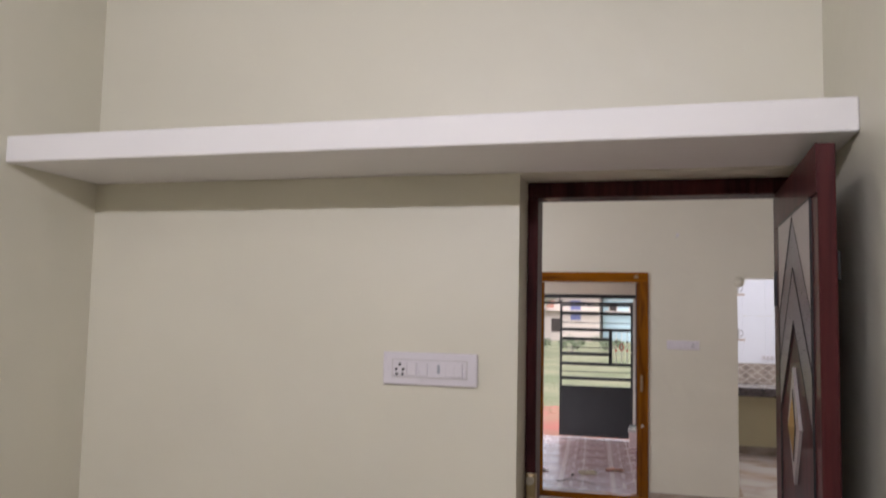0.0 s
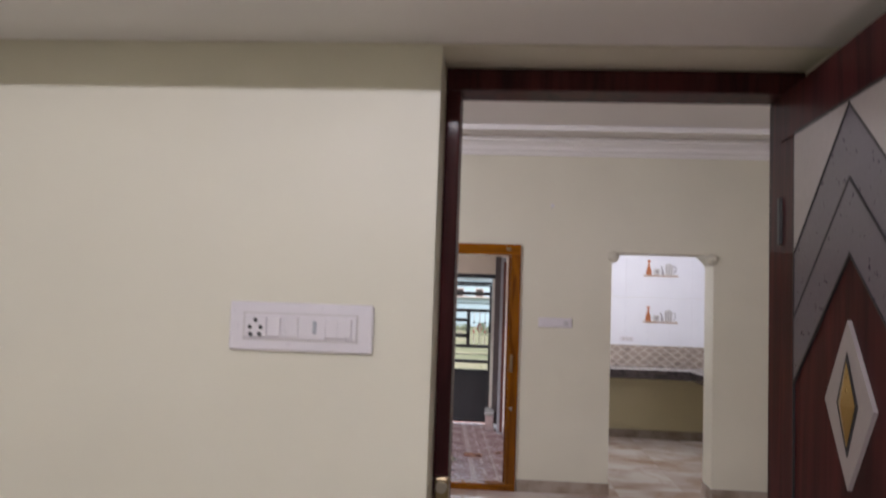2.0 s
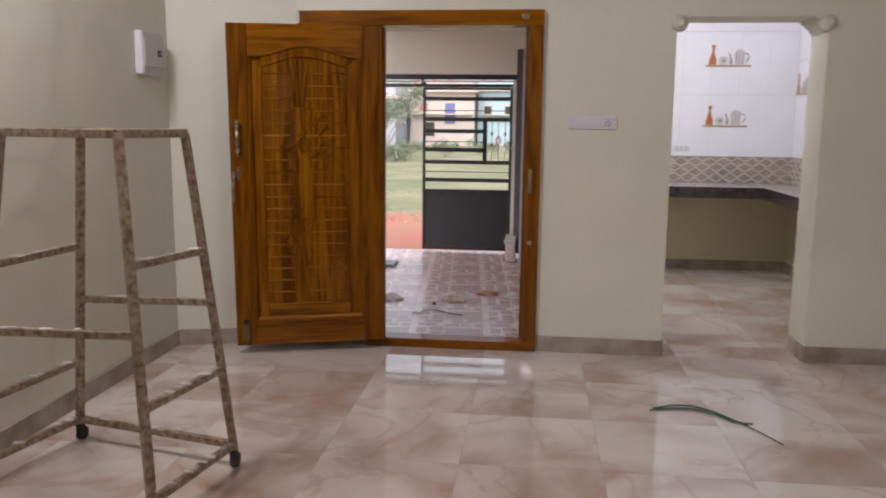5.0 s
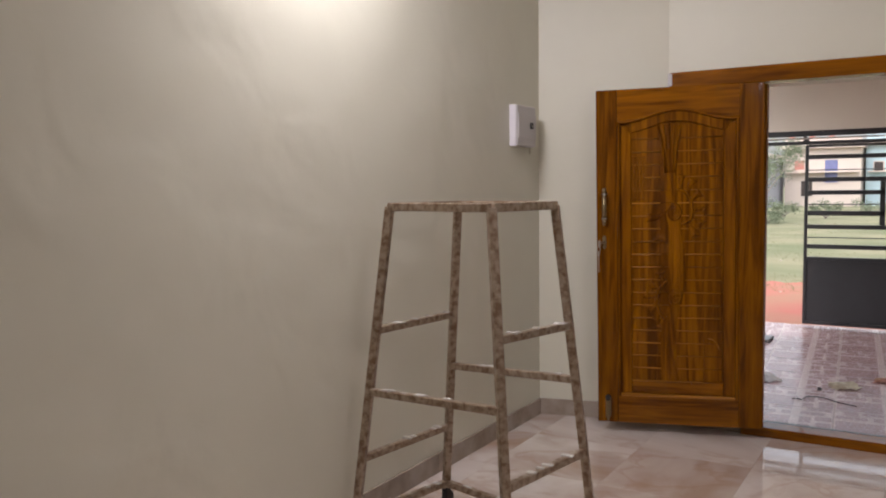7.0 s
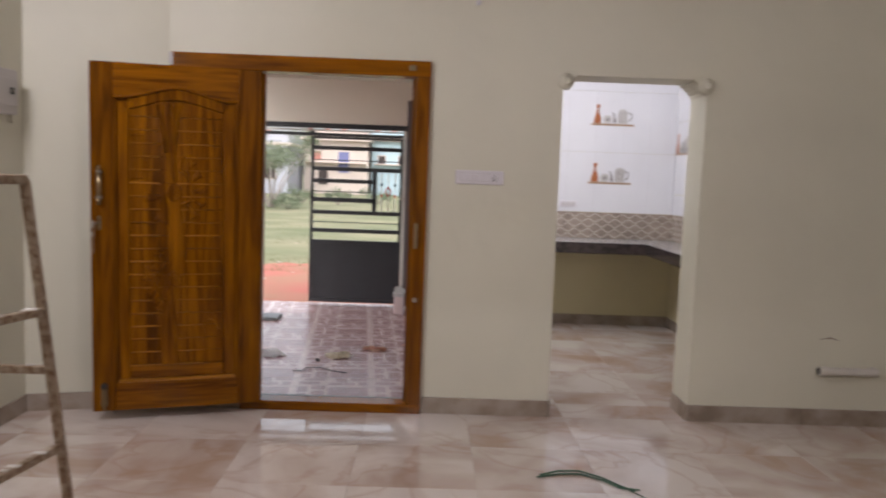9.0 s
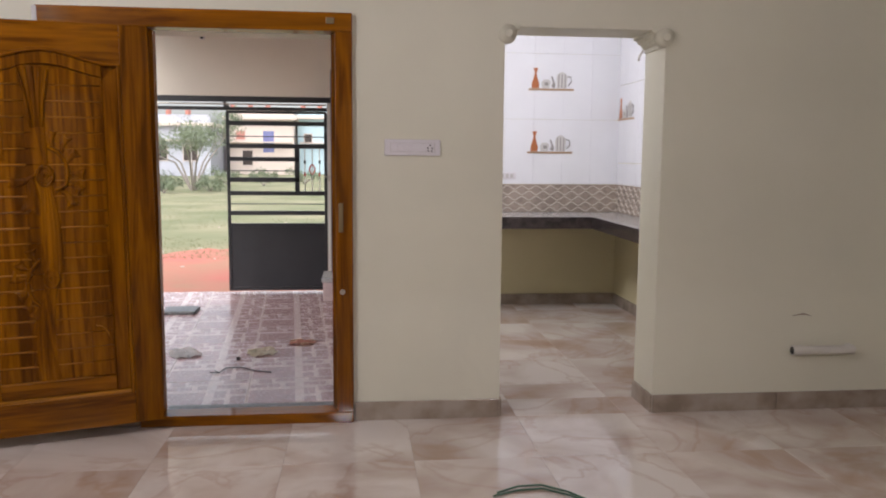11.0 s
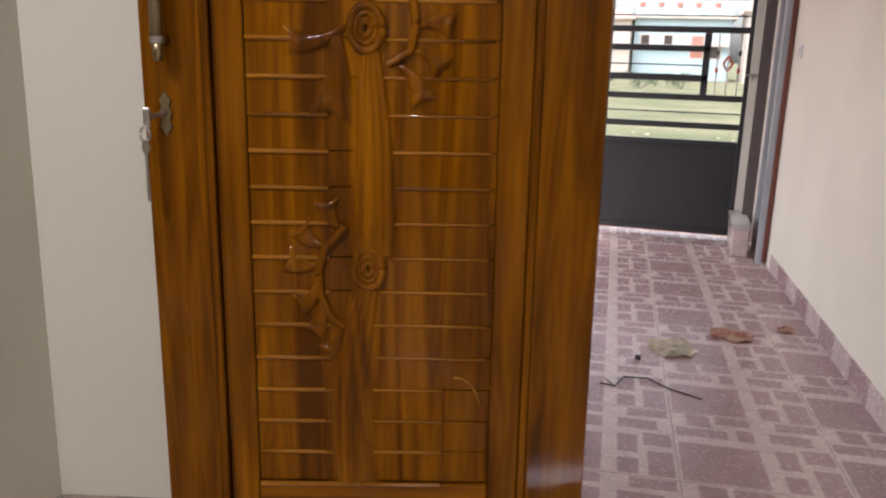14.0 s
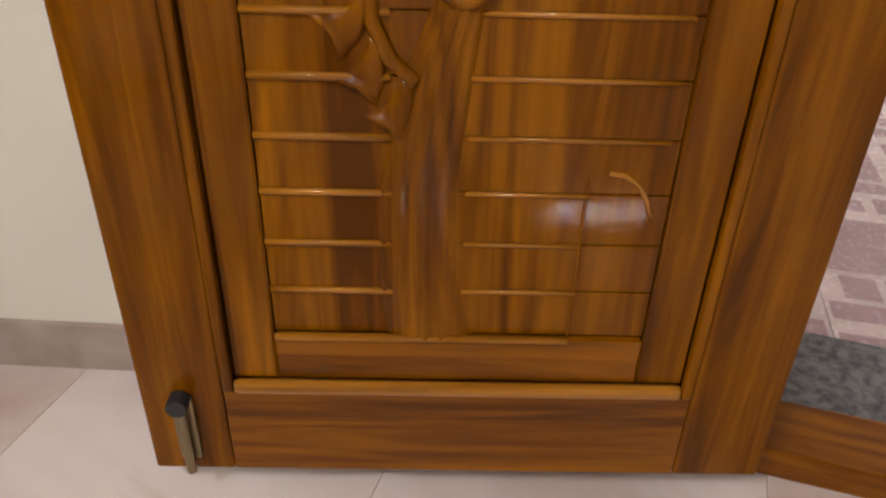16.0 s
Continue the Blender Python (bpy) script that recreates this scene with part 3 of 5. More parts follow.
    trunk(dense([(0.252, 0.352, 0.470), (0.34, 0.340, 0.449), (0.485, 0.343, 0.441), (0.645, 0.381, 0.458), (0.712, 0.408, 0.466)]))
    trunk(dense([(0.778, 0.388, 0.502), (0.846, 0.400, 0.505), (1.005, 0.411, 0.497), (1.115, 0.416, 0.480), (1.19, 0.425, 0.466)]))
    trunk(dense([(1.285, 0.43, 0.452), (1.43, 0.40, 0.452), (1.57, 0.366, 0.455), (1.70, 0.350, 0.470), (1.742, 0.340, 0.480)]))

    def knot(x, z, r):
        for k, (rr, th) in enumerate(((r, 0.009), (r * 0.66, 0.007), (r * 0.33, 0.008))):
            ring = [(x + rr * math.cos(a) * 0.82, 0.011, z + rr * 1.15 * math.sin(a)) for a in [2 * math.pi * j / 22 for j in range(23)]]
            part("knot_ring", tube(ring, th, 7), M_TEAK, leaf, smooth=True)
    knot(0.440, 0.750, 0.036)
    knot(0.437, 1.235, 0.038)

    for k in range(5):
        top, low = 0.348 + k * 0.030, 0.388 + k * 0.012
        part("carved_ray", tube([(top, 0.009, 1.735 - 0.006 * abs(k - 2)), (top * 0.75 + low * 0.25, 0.006, 1.67), (low * 0.7 + top * 0.3, 0.008, 1.58), (low, 0.012, 1.46)], 0.0065, 7), M_TEAK, leaf, smooth=True)

    def leaflet(x, z, length, width, turn, curl=0.3, name="carved_leaf"):
        """A raised fan leaf: narrow at the stem, flaring to a lipped and notched outer edge."""
        bm = bmesh.new()
        rows = []
        for i in range(11):
            u = i / 10
            w = width * (0.34 + 0.96 * u ** 1.4) * (1 if i < 10 else 0.97)
            bend = curl * width * math.sin(u * 2.6)
            row = []
            for k in range(9):
                v = k / 4 - 1
                h = 0.0175 - 0.0125 * (1 - v * v) ** 0.6 * (0.7 + 0.3 * u) + 0.004 * math.exp(-((u - 0.72) / 0.16) ** 2)
                if 0.82 < u < 0.97:
                    h -= 0.004 * (1 - v * v)
                if i in (0, 10) or k in (0, 8):
                    h = 0.0195
                flare = length * u * (1 + 0.16 * u * (abs(v) - 0.5))
                row.append(bm.verts.new((flare, h, v * w / 2 + bend)))
            rows.append(row)
        for p, q in zip(rows, rows[1:]):
            for k in range(8):
                bm.faces.new((p[k], q[k], q[k + 1], p[k + 1]))
        bmesh.ops.recalc_face_normals(bm, faces=bm.faces[:])
        bm.transform(Matrix.Translation((x, 0, z)) @ Matrix.Rotation(-radians(turn), 4, "Y"))
        part(name, bm, M_TEAK, leaf, smooth=True)

    def stem(points, r):
        """A smooth raised stem through a few turning points."""
        pts = [(x, 0.0125, z) for x, z in dense(points, 6 * (len(points) - 1))]
        part("carved_stem", tube(pts, r), M_TEAK, leaf, smooth=True)
    # lower spray
    stem([(0.392, 0.84), (0.348, 0.786), (0.337, 0.740), (0.341, 0.687), (0.36, 0.645), (0.388, 0.620)], 0.009)
    for x, z, ln, w, a in ((0.382, 0.832, 0.066, 0.050, 106), (0.350, 0.795, 0.068, 0.056, 131), (0.338, 0.755, 0.070, 0.056, 160), (0.338, 0.716, 0.068, 0.056, 214),
                           (0.344, 0.672, 0.072, 0.054, 240), (0.380, 0.622, 0.070, 0.052, 236)):
        leaflet(x, z, ln, w, a)
    # upper left spray
    leaflet(0.400, 1.240, 0.125, 0.052, 186, 0.5)
    leaflet(0.374, 1.236, 0.180, 0.084, 262, 0.25)
    # upper right spray
    stem([(0.478, 1.166), (0.523, 1.192), (0.536, 1.244), (0.527, 1.295), (0.497, 1.347), (0.458, 1.366)], 0.009)
    for x, z, ln, w, a in ((0.474, 1.366, 0.082, 0.040, 80), (0.512, 1.343, 0.084, 0.044, 62), (0.530, 1.294, 0.074, 0.050, 36), (0.536, 1.240, 0.072, 0.052, -10),
                           (0.530, 1.196, 0.070, 0.050, -42), (0.500, 1.170, 0.095, 0.055, -64)):
        leaflet(x, z, ln, w, a)
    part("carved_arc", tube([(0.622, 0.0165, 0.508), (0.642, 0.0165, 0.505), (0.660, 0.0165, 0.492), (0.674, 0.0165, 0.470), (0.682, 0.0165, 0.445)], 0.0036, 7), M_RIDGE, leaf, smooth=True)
    # little carved lattice window
    for z0, z1 in ((1.325, 1.425), (1.44, 1.545)):
        for x in (0.206, 0.224, 0.242, 0.260):
            part("lattice_bar", box(x, 0.010, z0, x + 0.009, 0.019, z1, 0.003), M_TEAK, leaf)
    for z in (1.312, 1.43, 1.55):
        part("lattice_bar", box(0.20, 0.009, z, 0.275, 0.019, z + 0.010, 0.003), M_TEAK, leaf)
    # hardware
    bm = rod((0.046, -0.034, 1.205), (0.046, -0.034, 1.345), 0.0125, 16)
    rod((0.046, -0.034, 1.165), (0.046, -0.034, 1.205), 0.008, 16, bm, 0.0125)
    rod((0.046, -0.034, 1.345), (0.046, -0.034, 1.38), 0.0125, 16, bm, 0.009)
    h = part("pull_handle", bm, M_BRONZE, leaf, "antique brass pull handle", True)
    for z in (1.205, 1.345):
        part("handle_collar", rod((0.046, -0.034, z - 0.006), (0.046, -0.034, z + 0.006), 0.0145, 16), M_STEEL, h)
        part("handle_stud", rod((0.052, 0.0, z), (0.048, -0.03, z), 0.009), M_BRONZE, h)
    lock = part("lock_plate", prism([(0.031, 1.04), (0.043, 1.02), (0.055, 1.04), (0.050, 1.052), (0.057, 1.065), (0.050, 1.078), (0.055, 1.09), (0.043, 1.108), (0.031, 1.09), (0.036, 1.078), (0.029, 1.065), (0.036, 1.052)], -0.005, 0.0005, "y", 0.001), M_BRONZE, leaf, "antique brass keyhole plate")
    part("keyhole", rod((0.043, -0.0055, 1.065), (0.043, -0.004, 1.065), 0.006), M_BLACK, lock)
    part("key", rod((0.043, -0.005, 1.065), (0.022, -0.034, 1.06), 0.005), M_STEEL, lock)
    part("key_bow", box(0.010, -0.040, 1.040, 0.024, -0.033, 1.078, 0.003), M_STEEL, lock)
    part("key_ring", tube([(0.012 + 0.009 * math.sin(a), -0.037, 1.026 + 0.016 * math.cos(a)) for a in [j * math.pi / 8 for j in range(17)]], 0.003, 6), M_STEEL, lock)
    part("key", prism([(0.010, 0.895), (0.016, 0.895), (0.015, 0.985), (0.021, 1.0), (0.016, 1.016), (0.009, 1.016), (0.004, 1.0), (0.010, 0.985)], -0.040, -0.036), M_STEEL, lock, "hanging steel key")
    bolt = part("tower_bolt", box(0.043, -0.008, 0.03, 0.075, 0.0005, 0.15, 0.003), M_BRONZE, leaf, "antique brass tower bolt with black knob")
    part("bolt_rod", rod((0.059, -0.016, 0.012), (0.059, -0.016, 0.13), 0.007), M_BRONZE, bolt)
    part("bolt_knob", rod((0.059, -0.006, 0.150), (0.059, -0.030, 0.150), 0.015, 14), M_BLACK, bolt)
    for z in (0.3, 1.0, 1.65):
        part("hinge", box(0.900, 0.036, z, 0.9165, 0.045, z + 0.1, 0.002), M_STEEL, leaf)
    return leaf


leaf_door()


# ---- hall things ----
def corbel(name, x, side):
    """Plaster scroll bracket in an upper corner of the opening."""
    prof = [(-0.001, 0.02), (-0.001, -0.085), (0.008, -0.085), (0.012, -0.066), (0.026, -0.056), (0.034, -0.04), (0.05, -0.034), (0.058, -0.018), (0.078, -0.012), (0.08, 0.02)]
    th = thing(name, "grey-white moulded plaster corner bracket of the opening", "bracket", pose(x, 0, AZ))
    part("bracket_body", prism([(side * a, b) for a, b in prof], -0.004, 0.298, "y", 0.002), M_WALL, th)
    roll = part("scroll", rod((side * 0.012, -0.032, -0.038), (side * 0.012, 0.02, -0.038), 0.046, 24, None, 0.05), M_WALL, th, "rounded plaster scroll", True)
    part("scroll_eye", rod((side * 0.012, -0.044, -0.038), (side * 0.012, -0.031, -0.038), 0.020, 18, None, 0.027), M_WALL, roll)


corbel("corner_bracket", AX0, 1)
corbel("corner_bracket", AX1, -1)


def switch_board(x0, z0, x1, z1, y, pieces, face, label):
    th = thing("switch_board", label, "switch board", pose((x0 + x1) / 2, y, (z0 + z1) / 2))
    w, h = (x1 - x0) / 2, (z1 - z0) / 2
    part("cover_plate", box(-w, -0.012, -h, w, 0, h, 0.005), M_PLASTIC, th)
    part("inner_plate", box(-w * 0.78, -0.015, -h * 0.52, w * 0.78, -0.0115, h * 0.52, 0.002), face, th)
    part("border_line", box(-w * 0.80, -0.0128, -h * 0.57, w * 0.80, -0.0118, h * 0.57), M_PLASTIC2 if face is M_PLASTIC else M_GREYFR, th)
    for kind, u in pieces:
        cx = u * w
        if kind == "s":
            part("rocker", box(cx - 0.014, -0.020, -h * 0.42, cx + 0.014, -0.0148, h * 0.42, 0.003), M_PLASTIC, th)
        elif kind == "k":
            part("socket_plate", box(cx - 0.022, -0.018, -h * 0.45, cx + 0.022, -0.0148, h * 0.45, 0.002), M_PLASTIC, th)
            for a, b in ((0, 0.012), (-0.011, -0.002), (0.011, -0.002), (-0.009, -0.016), (0.009, -0.016)):
                part("socket_hole", rod((cx + a, -0.0185, b), (cx + a, -0.0175, b), 0.0045), M_BLACK, th)
        else:
            part("regulator_mark", box(cx - 0.004, -0.0185, -0.012, cx + 0.004, -0.0148, 0.014, 0.002), M_GREYFR, th)
    return th


switch_board(0.163, 1.405, 0.452, 1.488, 0.0, [("s", -0.45), ("s", -0.1), ("k", 0.62)], M_PLASTIC, "white plastic switch board on the hall wall")
switch_board(-0.684, 1.459, -0.394, 1.556, BY, [("k", -0.62), ("s", -0.36), ("s", -0.12), ("r", 0.2), ("s", 0.44), ("s", 0.62)], M_PLASTIC, "white plastic switch board with socket on the bedroom wall")


def vent_cover():
    th = thing("junction_cover", "blank white plastic junction cover on the wall", "cover plate", pose(-0.662, BY, 2.715))
    part("plate", box(-0.124, -0.014, -0.056, 0.124, 0, 0.056, 0.006), M_PLASTIC, th)
    for x in (-0.108, 0.108):
        part("screw", rod((x, -0.0155, 0), (x, -0.0135, 0), 0.005), M_PLASTIC2, th)


vent_cover()


def fuse_box():
    th = thing("distribution_board", "white metal distribution board on the hall wall", "fuse box", pose(HX0, -0.48, 1.81))
    part("case", box(0, -0.13, -0.12, 0.042, 0.13, 0.12, 0.004), M_PLASTIC, th)
    part("cover", box(0.0422, -0.125, -0.116, 0.0500, 0.125, 0.116, 0.003), M_PLASTIC2, th, "pale grey front cover")
    lid = part("door", box(0.0502, -0.118, -0.075, 0.057, 0.118, 0.07, 0.003), M_PLASTIC2, th, "grey hinged lid")
    part("latch", box(0.0582, 0.03, -0.014, 0.061, 0.075, 0.022, 0.002), M_BLACK, lid, "black latch window")
    part("latch_tab", box(0.061, 0.045, -0.004, 0.064, 0.06, 0.010, 0.001), M_STEEL, lid)
    part("conduit", box(0, 0.135, -0.16, 0.012, 0.155, 0.12, 0.003), M_WALL, th)


fuse_box()


LADDER_AT = pose(0, 0, 0)
LADDER_FOOT = {"A": (-2.148, -2.305), "B": (-1.340, -2.500), "C": (-1.246, -1.965), "D": (-2.034, -1.775)}
LADDER_TOP = {"A": (-1.972, -2.272), "B": (-1.456, -2.395), "C": (-1.396, -1.994), "D": (-1.898, -1.873)}


def scaffold():
    th = thing("scaffold_stool", "paint-spattered steel tube scaffold stool on castors", "scaffold", LADDER_AT)
    w = 0.032
    foot = {k: Vector((*LADDER_FOOT[k], 0.09)) for k in "ABCD"}
    top = {k: Vector((*LADDER_TOP[k], 1.378)) for k in "ABCD"}

    def at(k, z):
        f = (z - 0.09) / (1.378 - 0.09)
        return foot[k].lerp(top[k], f)
    for k in "ABCD":
        part("leg", beam(at(k, 0.075), top[k], w), M_IRON, th)
        f = foot[k]
        fork = part("castor", box(f.x - 0.014, f.y - 0.018, 0.035, f.x + 0.014, f.y + 0.018, 0.08, 0.004), M_BLACK, th, "black castor")
        part("wheel", rod((f.x - 0.014, f.y + 0.012, 0.03), (f.x + 0.014, f.y + 0.012, 0.03), 0.03, 16), M_BLACK, fork)
    for a, b in ("AB", "BC", "CD", "DA"):
        part("top_rail", beam(top[a], top[b], w), M_IRON, th)
    rungs = (("A", "D", 0.885, 0.895), ("A", "B", 0.635, 0.685), ("A", "D", 0.355, 0.375), ("B", "C", 0.925, 0.915), ("B", "C", 0.425, 0.425), ("D", "C", 0.66, 0.705), ("D", "C", 0.10, 0.10), ("A", "D", 0.10, 0.10), ("B", "C", 0.10, 0.10))
    rng = random.Random(8)
    for a, b, za, zb in rungs:
        p, q = at(a, za), at(b, zb)
        rung = part("rung", beam(p, q, w * 0.9), M_IRON, th)
        for _ in range(5):
            c = p.lerp(q, rng.uniform(0.1, 0.9))
            r = rng.uniform(0.008, 0.018)
            part("plaster_crust", box(c.x - r * 1.4, c.y - r * 0.7, c.z + w * 0.40, c.x + r * 1.4, c.y + r * 0.7, c.z + w * 0.45 + rng.uniform(0.002, 0.006), 0.001), M_PLASTER, rung)


scaffold()


def pipe_stub():
    th = thing("pipe_stub", "white plastic pipe stub low on the hall wall", "pipe", pose(2.42, -0.045, 0.348))
    part("pipe", rod((0.02, 0, 0), (0.36, 0, 0), 0.024, 18), M_PVC, th)
    part("collar", rod((0.0, 0, 0), (0.05, 0, 0), 0.029, 18), M_PVC, th)
    part("open_end", rod((-0.002, 0, 0), (0.004, 0, 0), 0.021, 18), M_BLACK, th)
    part("elbow", rod((0.35, 0, 0), (0.35, 0.045, 0), 0.027, 18), M_PVC, th)


pipe_stub()
tagged(part("chipped_mark", prism([(2.43, 0.535), (2.50, 0.55), (2.56, 0.53), (2.50, 0.54)], -0.003, 0.0005), M_SKIRT), "thin scuffed plaster patch on the wall", "scuff", "", "structure")


def loose_cable():
    th = thing("cable", "loose green twin cable lying on the tiled floor", "cable")
    a = [(0.60, -1.00, 0.006), (0.70, -0.95, 0.010), (0.80, -0.95, 0.012), (0.90, -1.02, 0.008), (0.97, -1.12, 0.006), (1.02, -1.18, 0.006)]
    part("strand", tube(a, 0.005), M_WIRE, th, smooth=True)
    b = [(0.58, -1.03, 0.006), (0.69, -0.985, 0.007), (0.80, -0.975, 0.007), (0.90, -1.05, 0.006), (0.96, -1.14, 0.005), (1.05, -1.16, 0.006)]
    part("strand", tube(b, 0.0045), M_WIRE, th, smooth=True)
    part("strand", tube([(1.0, -1.17, 0.006), (1.06, -1.27, 0.005), (1.12, -1.40, 0.004)], 0.0025), M_WIRE, th, smooth=True)


loose_cable()


def bare_holder():
    th = thing("bulb_holder", "small bare wire fitting on the hall wall", "fitting", pose(0.262, 0, 2.465))
    part("rose", rod((0, 0, 0), (0, -0.01, 0), 0.015, 14), M_PLASTIC, th)
    part("wire", tube([(0, -0.01, 0), (0.005, -0.025, -0.005), (-0.012, -0.03, -0.025)], 0.003, 6), M_GREYFR, th)


bare_holder()


def tube_light(m, label):
    th = thing("tube_light", label, "light", m)
    part("batten", box(-0.6, -0.02, -0.02, 0.6, 0.02, 0.02, 0.004), M_PLASTIC, th)
    part("lit_tube", rod((-0.57, 0, -0.026), (0.57, 0, -0.026), 0.010, 12), M_LIT, th)
    for x in (-0.585, 0.585):
        part("holder", box(x - 0.015, -0.014, -0.04, x + 0.015, 0.014, -0.015, 0.003), M_PLASTIC, th)


tube_light(pose(HX0 + 0.022, -2.35, 2.90, 0, 0, 90), "lit white tube light on the hall wall")
tube_light(pose(1.6, HY0 + 0.022, 2.80), "lit white tube light on the hall wall")
tube_light(pose(-0.5, BYB + 0.022, 2.70), "lit white tube light on the bedroom wall")
tube_light(pose(KX0 + 0.022, 1.5, 2.68, 0, 0, 90), "lit white tube light on the kitchen wall")


def barred_window(name, x, y0, y1, z0, z1, mid):
    """A framed window in a wall facing -x, with upright and level bars."""
    th = thing(name, "dark brown window frame with white steel bars", "window", kind="structure")
    f = 0.07
    for nm, b in (("frame", (x - 0.02, y0, z0, x + 0.09, y0 + f, z1)), ("frame", (x - 0.02, y1 - f, z0, x + 0.09, y1, z1)),
                  ("frame", (x - 0.02, y0 + f, z0, x + 0.09, y1 - f, z0 + f)), ("frame", (x - 0.02, y0 + f, z1 - f, x + 0.09, y1 - f, z1))):
        part(nm, box(*b, 0.004), M_WINFR, th)
    n = max(4, int((y1 - y0) / 0.11))
    for i in range(1, n):
        y = y0 + f + (y1 - y0 - 2 * f) * i / n
        part("bar", rod((x + 0.02, y, z0 + f), (x + 0.02, y, z1 - f), 0.006, 8), M_PVC, th)
    for k in range(1, 5):
        z = z0 + (z1 - z0) * k / 5
        part("bar", rod((x + 0.035, y0 + f, z), (x + 0.035, y1 - f, z), 0.006, 8), M_PVC, th)
    for a, b in ((y0 + f, (y0 + y1) / 2), ((y0 + y1) / 2, y1 - f)):
        part("shutter", box(x + 0.11, a + 0.003, z0 + f, x + 0.14, b - 0.003, z1 - f, 0.004), mid, th, "closed dark shutter")


barred_window("window_1", HX1, -1.75, -0.33, 0.83, 2.11, M_DARKD)
barred_window("window_2", KX1, 1.53, 2.50, 1.35, 2.07, M_DARKD)


# ---- kitchen things ----
def worktop():
    th = thing("kitchen_worktop", "stone kitchen worktop slab with dark granite edge", "worktop")
    fy, fx = 2.70, 2.09
    part("slab", prism([(KX0, fy), (fx, fy), (fx, 0.5), (KX1, 0.5), (KX1, KY), (KX0, KY)], 0.81, 0.885, "z", 0.003), M_TOP, th)
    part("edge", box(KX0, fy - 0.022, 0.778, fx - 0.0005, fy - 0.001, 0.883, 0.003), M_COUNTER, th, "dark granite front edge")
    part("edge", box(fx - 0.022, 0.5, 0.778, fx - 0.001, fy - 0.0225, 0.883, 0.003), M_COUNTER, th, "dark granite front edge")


worktop()


def tile_picture(m):
    """A decorated tile: a shelf board with a vase, cups and a jug in low relief."""
    th = thing("picture_tile", "printed decor tile of vase, cups and jug on a board", "decor tile", m, "kitchen picture tiles")
    part("board", box(0, -0.004, 0, 0.43, 0.001, 0.018, 0.001), M_BOARD, th)
    part("vase", prism([(0.03, 0.02), (0.095, 0.02), (0.10, 0.06), (0.08, 0.12), (0.072, 0.16), (0.088, 0.205), (0.045, 0.205), (0.058, 0.16), (0.048, 0.12), (0.03, 0.06)], -0.005, 0.001), M_ORANGE, th, "terracotta vase")
    part("cup", prism([(0.13, 0.02), (0.19, 0.02), (0.21, 0.075), (0.19, 0.10), (0.14, 0.10), (0.12, 0.07)], -0.005, 0.001), M_CUPL, th)
    part("cup_spot", prism([(0.15, 0.045), (0.185, 0.045), (0.185, 0.075), (0.15, 0.075)], -0.006, 0.001), M_CUP, th)
    part("spout", prism([(0.215, 0.04), (0.245, 0.02), (0.255, 0.05), (0.225, 0.13), (0.212, 0.13), (0.23, 0.07)], -0.005, 0.001), M_CUP, th)
    part("jug", prism([(0.27, 0.02), (0.36, 0.02), (0.365, 0.13), (0.35, 0.155), (0.325, 0.17), (0.305, 0.17), (0.28, 0.155), (0.265, 0.13)], -0.005, 0.001), M_CUPL, th)
    for x in (0.285, 0.315, 0.345):
        part("jug_stripe", box(x - 0.005, -0.006, 0.03, x + 0.005, -0.004, 0.15), M_CUP, th)
    part("handle", tube([(0.365, -0.002, 0.13), (0.40, -0.002, 0.125), (0.405, -0.002, 0.08), (0.375, -0.002, 0.045)], 0.006, 6), M_CUP, th)
    return th


FACE = KY - 0.012
pic = tile_picture(pose(1.61, FACE, 2.018))
copy_thing(pic, pose(1.61, FACE, 1.435))
copy_thing(pic, pose(0.72, FACE, 2.018))
copy_thing(pic, pose(KX1 - 0.012, 3.275, 1.745, 0, 0, -90))
copy_thing(pic, pose(0.72, FACE, 1.435))


def wall_tap():
    """A thin bent metal arm high on the wall above the window."""
    th = thing("wall_fitting", "small bent steel fitting on the white kitchen tiles", "fitting", pose(KX1 - 0.012, 2.42, 2.30))
    part("rose", rod((0, 0, 0), (-0.012, 0, 0), 0.03, 16), M_STEEL, th)
    part("arm", tube([(-0.01, 0, 0), (-0.05, 0, 0.01), (-0.09, 0, -0.01), (-0.12, 0.01, -0.06), (-0.125, 0.01, -0.10)], 0.009), M_STEEL, th, smooth=True)


wall_tap()


def kitchen_socket():
    th = thing("socket_plate", "small white socket plate on the kitchen tiles", "socket", pose(1.42, FACE + 0.002, 1.225))
    part("plate", box(-0.085, -0.012, -0.03, 0.085, 0, 0.03, 0.004), M_PLASTIC, th)
    for x in (-0.045, 0.0, 0.045):
        part("rocker", box(x - 0.014, -0.017, -0.018, x + 0.014, -0.0122, 0.018, 0.002), M_PLASTIC2, th)


kitchen_socket()


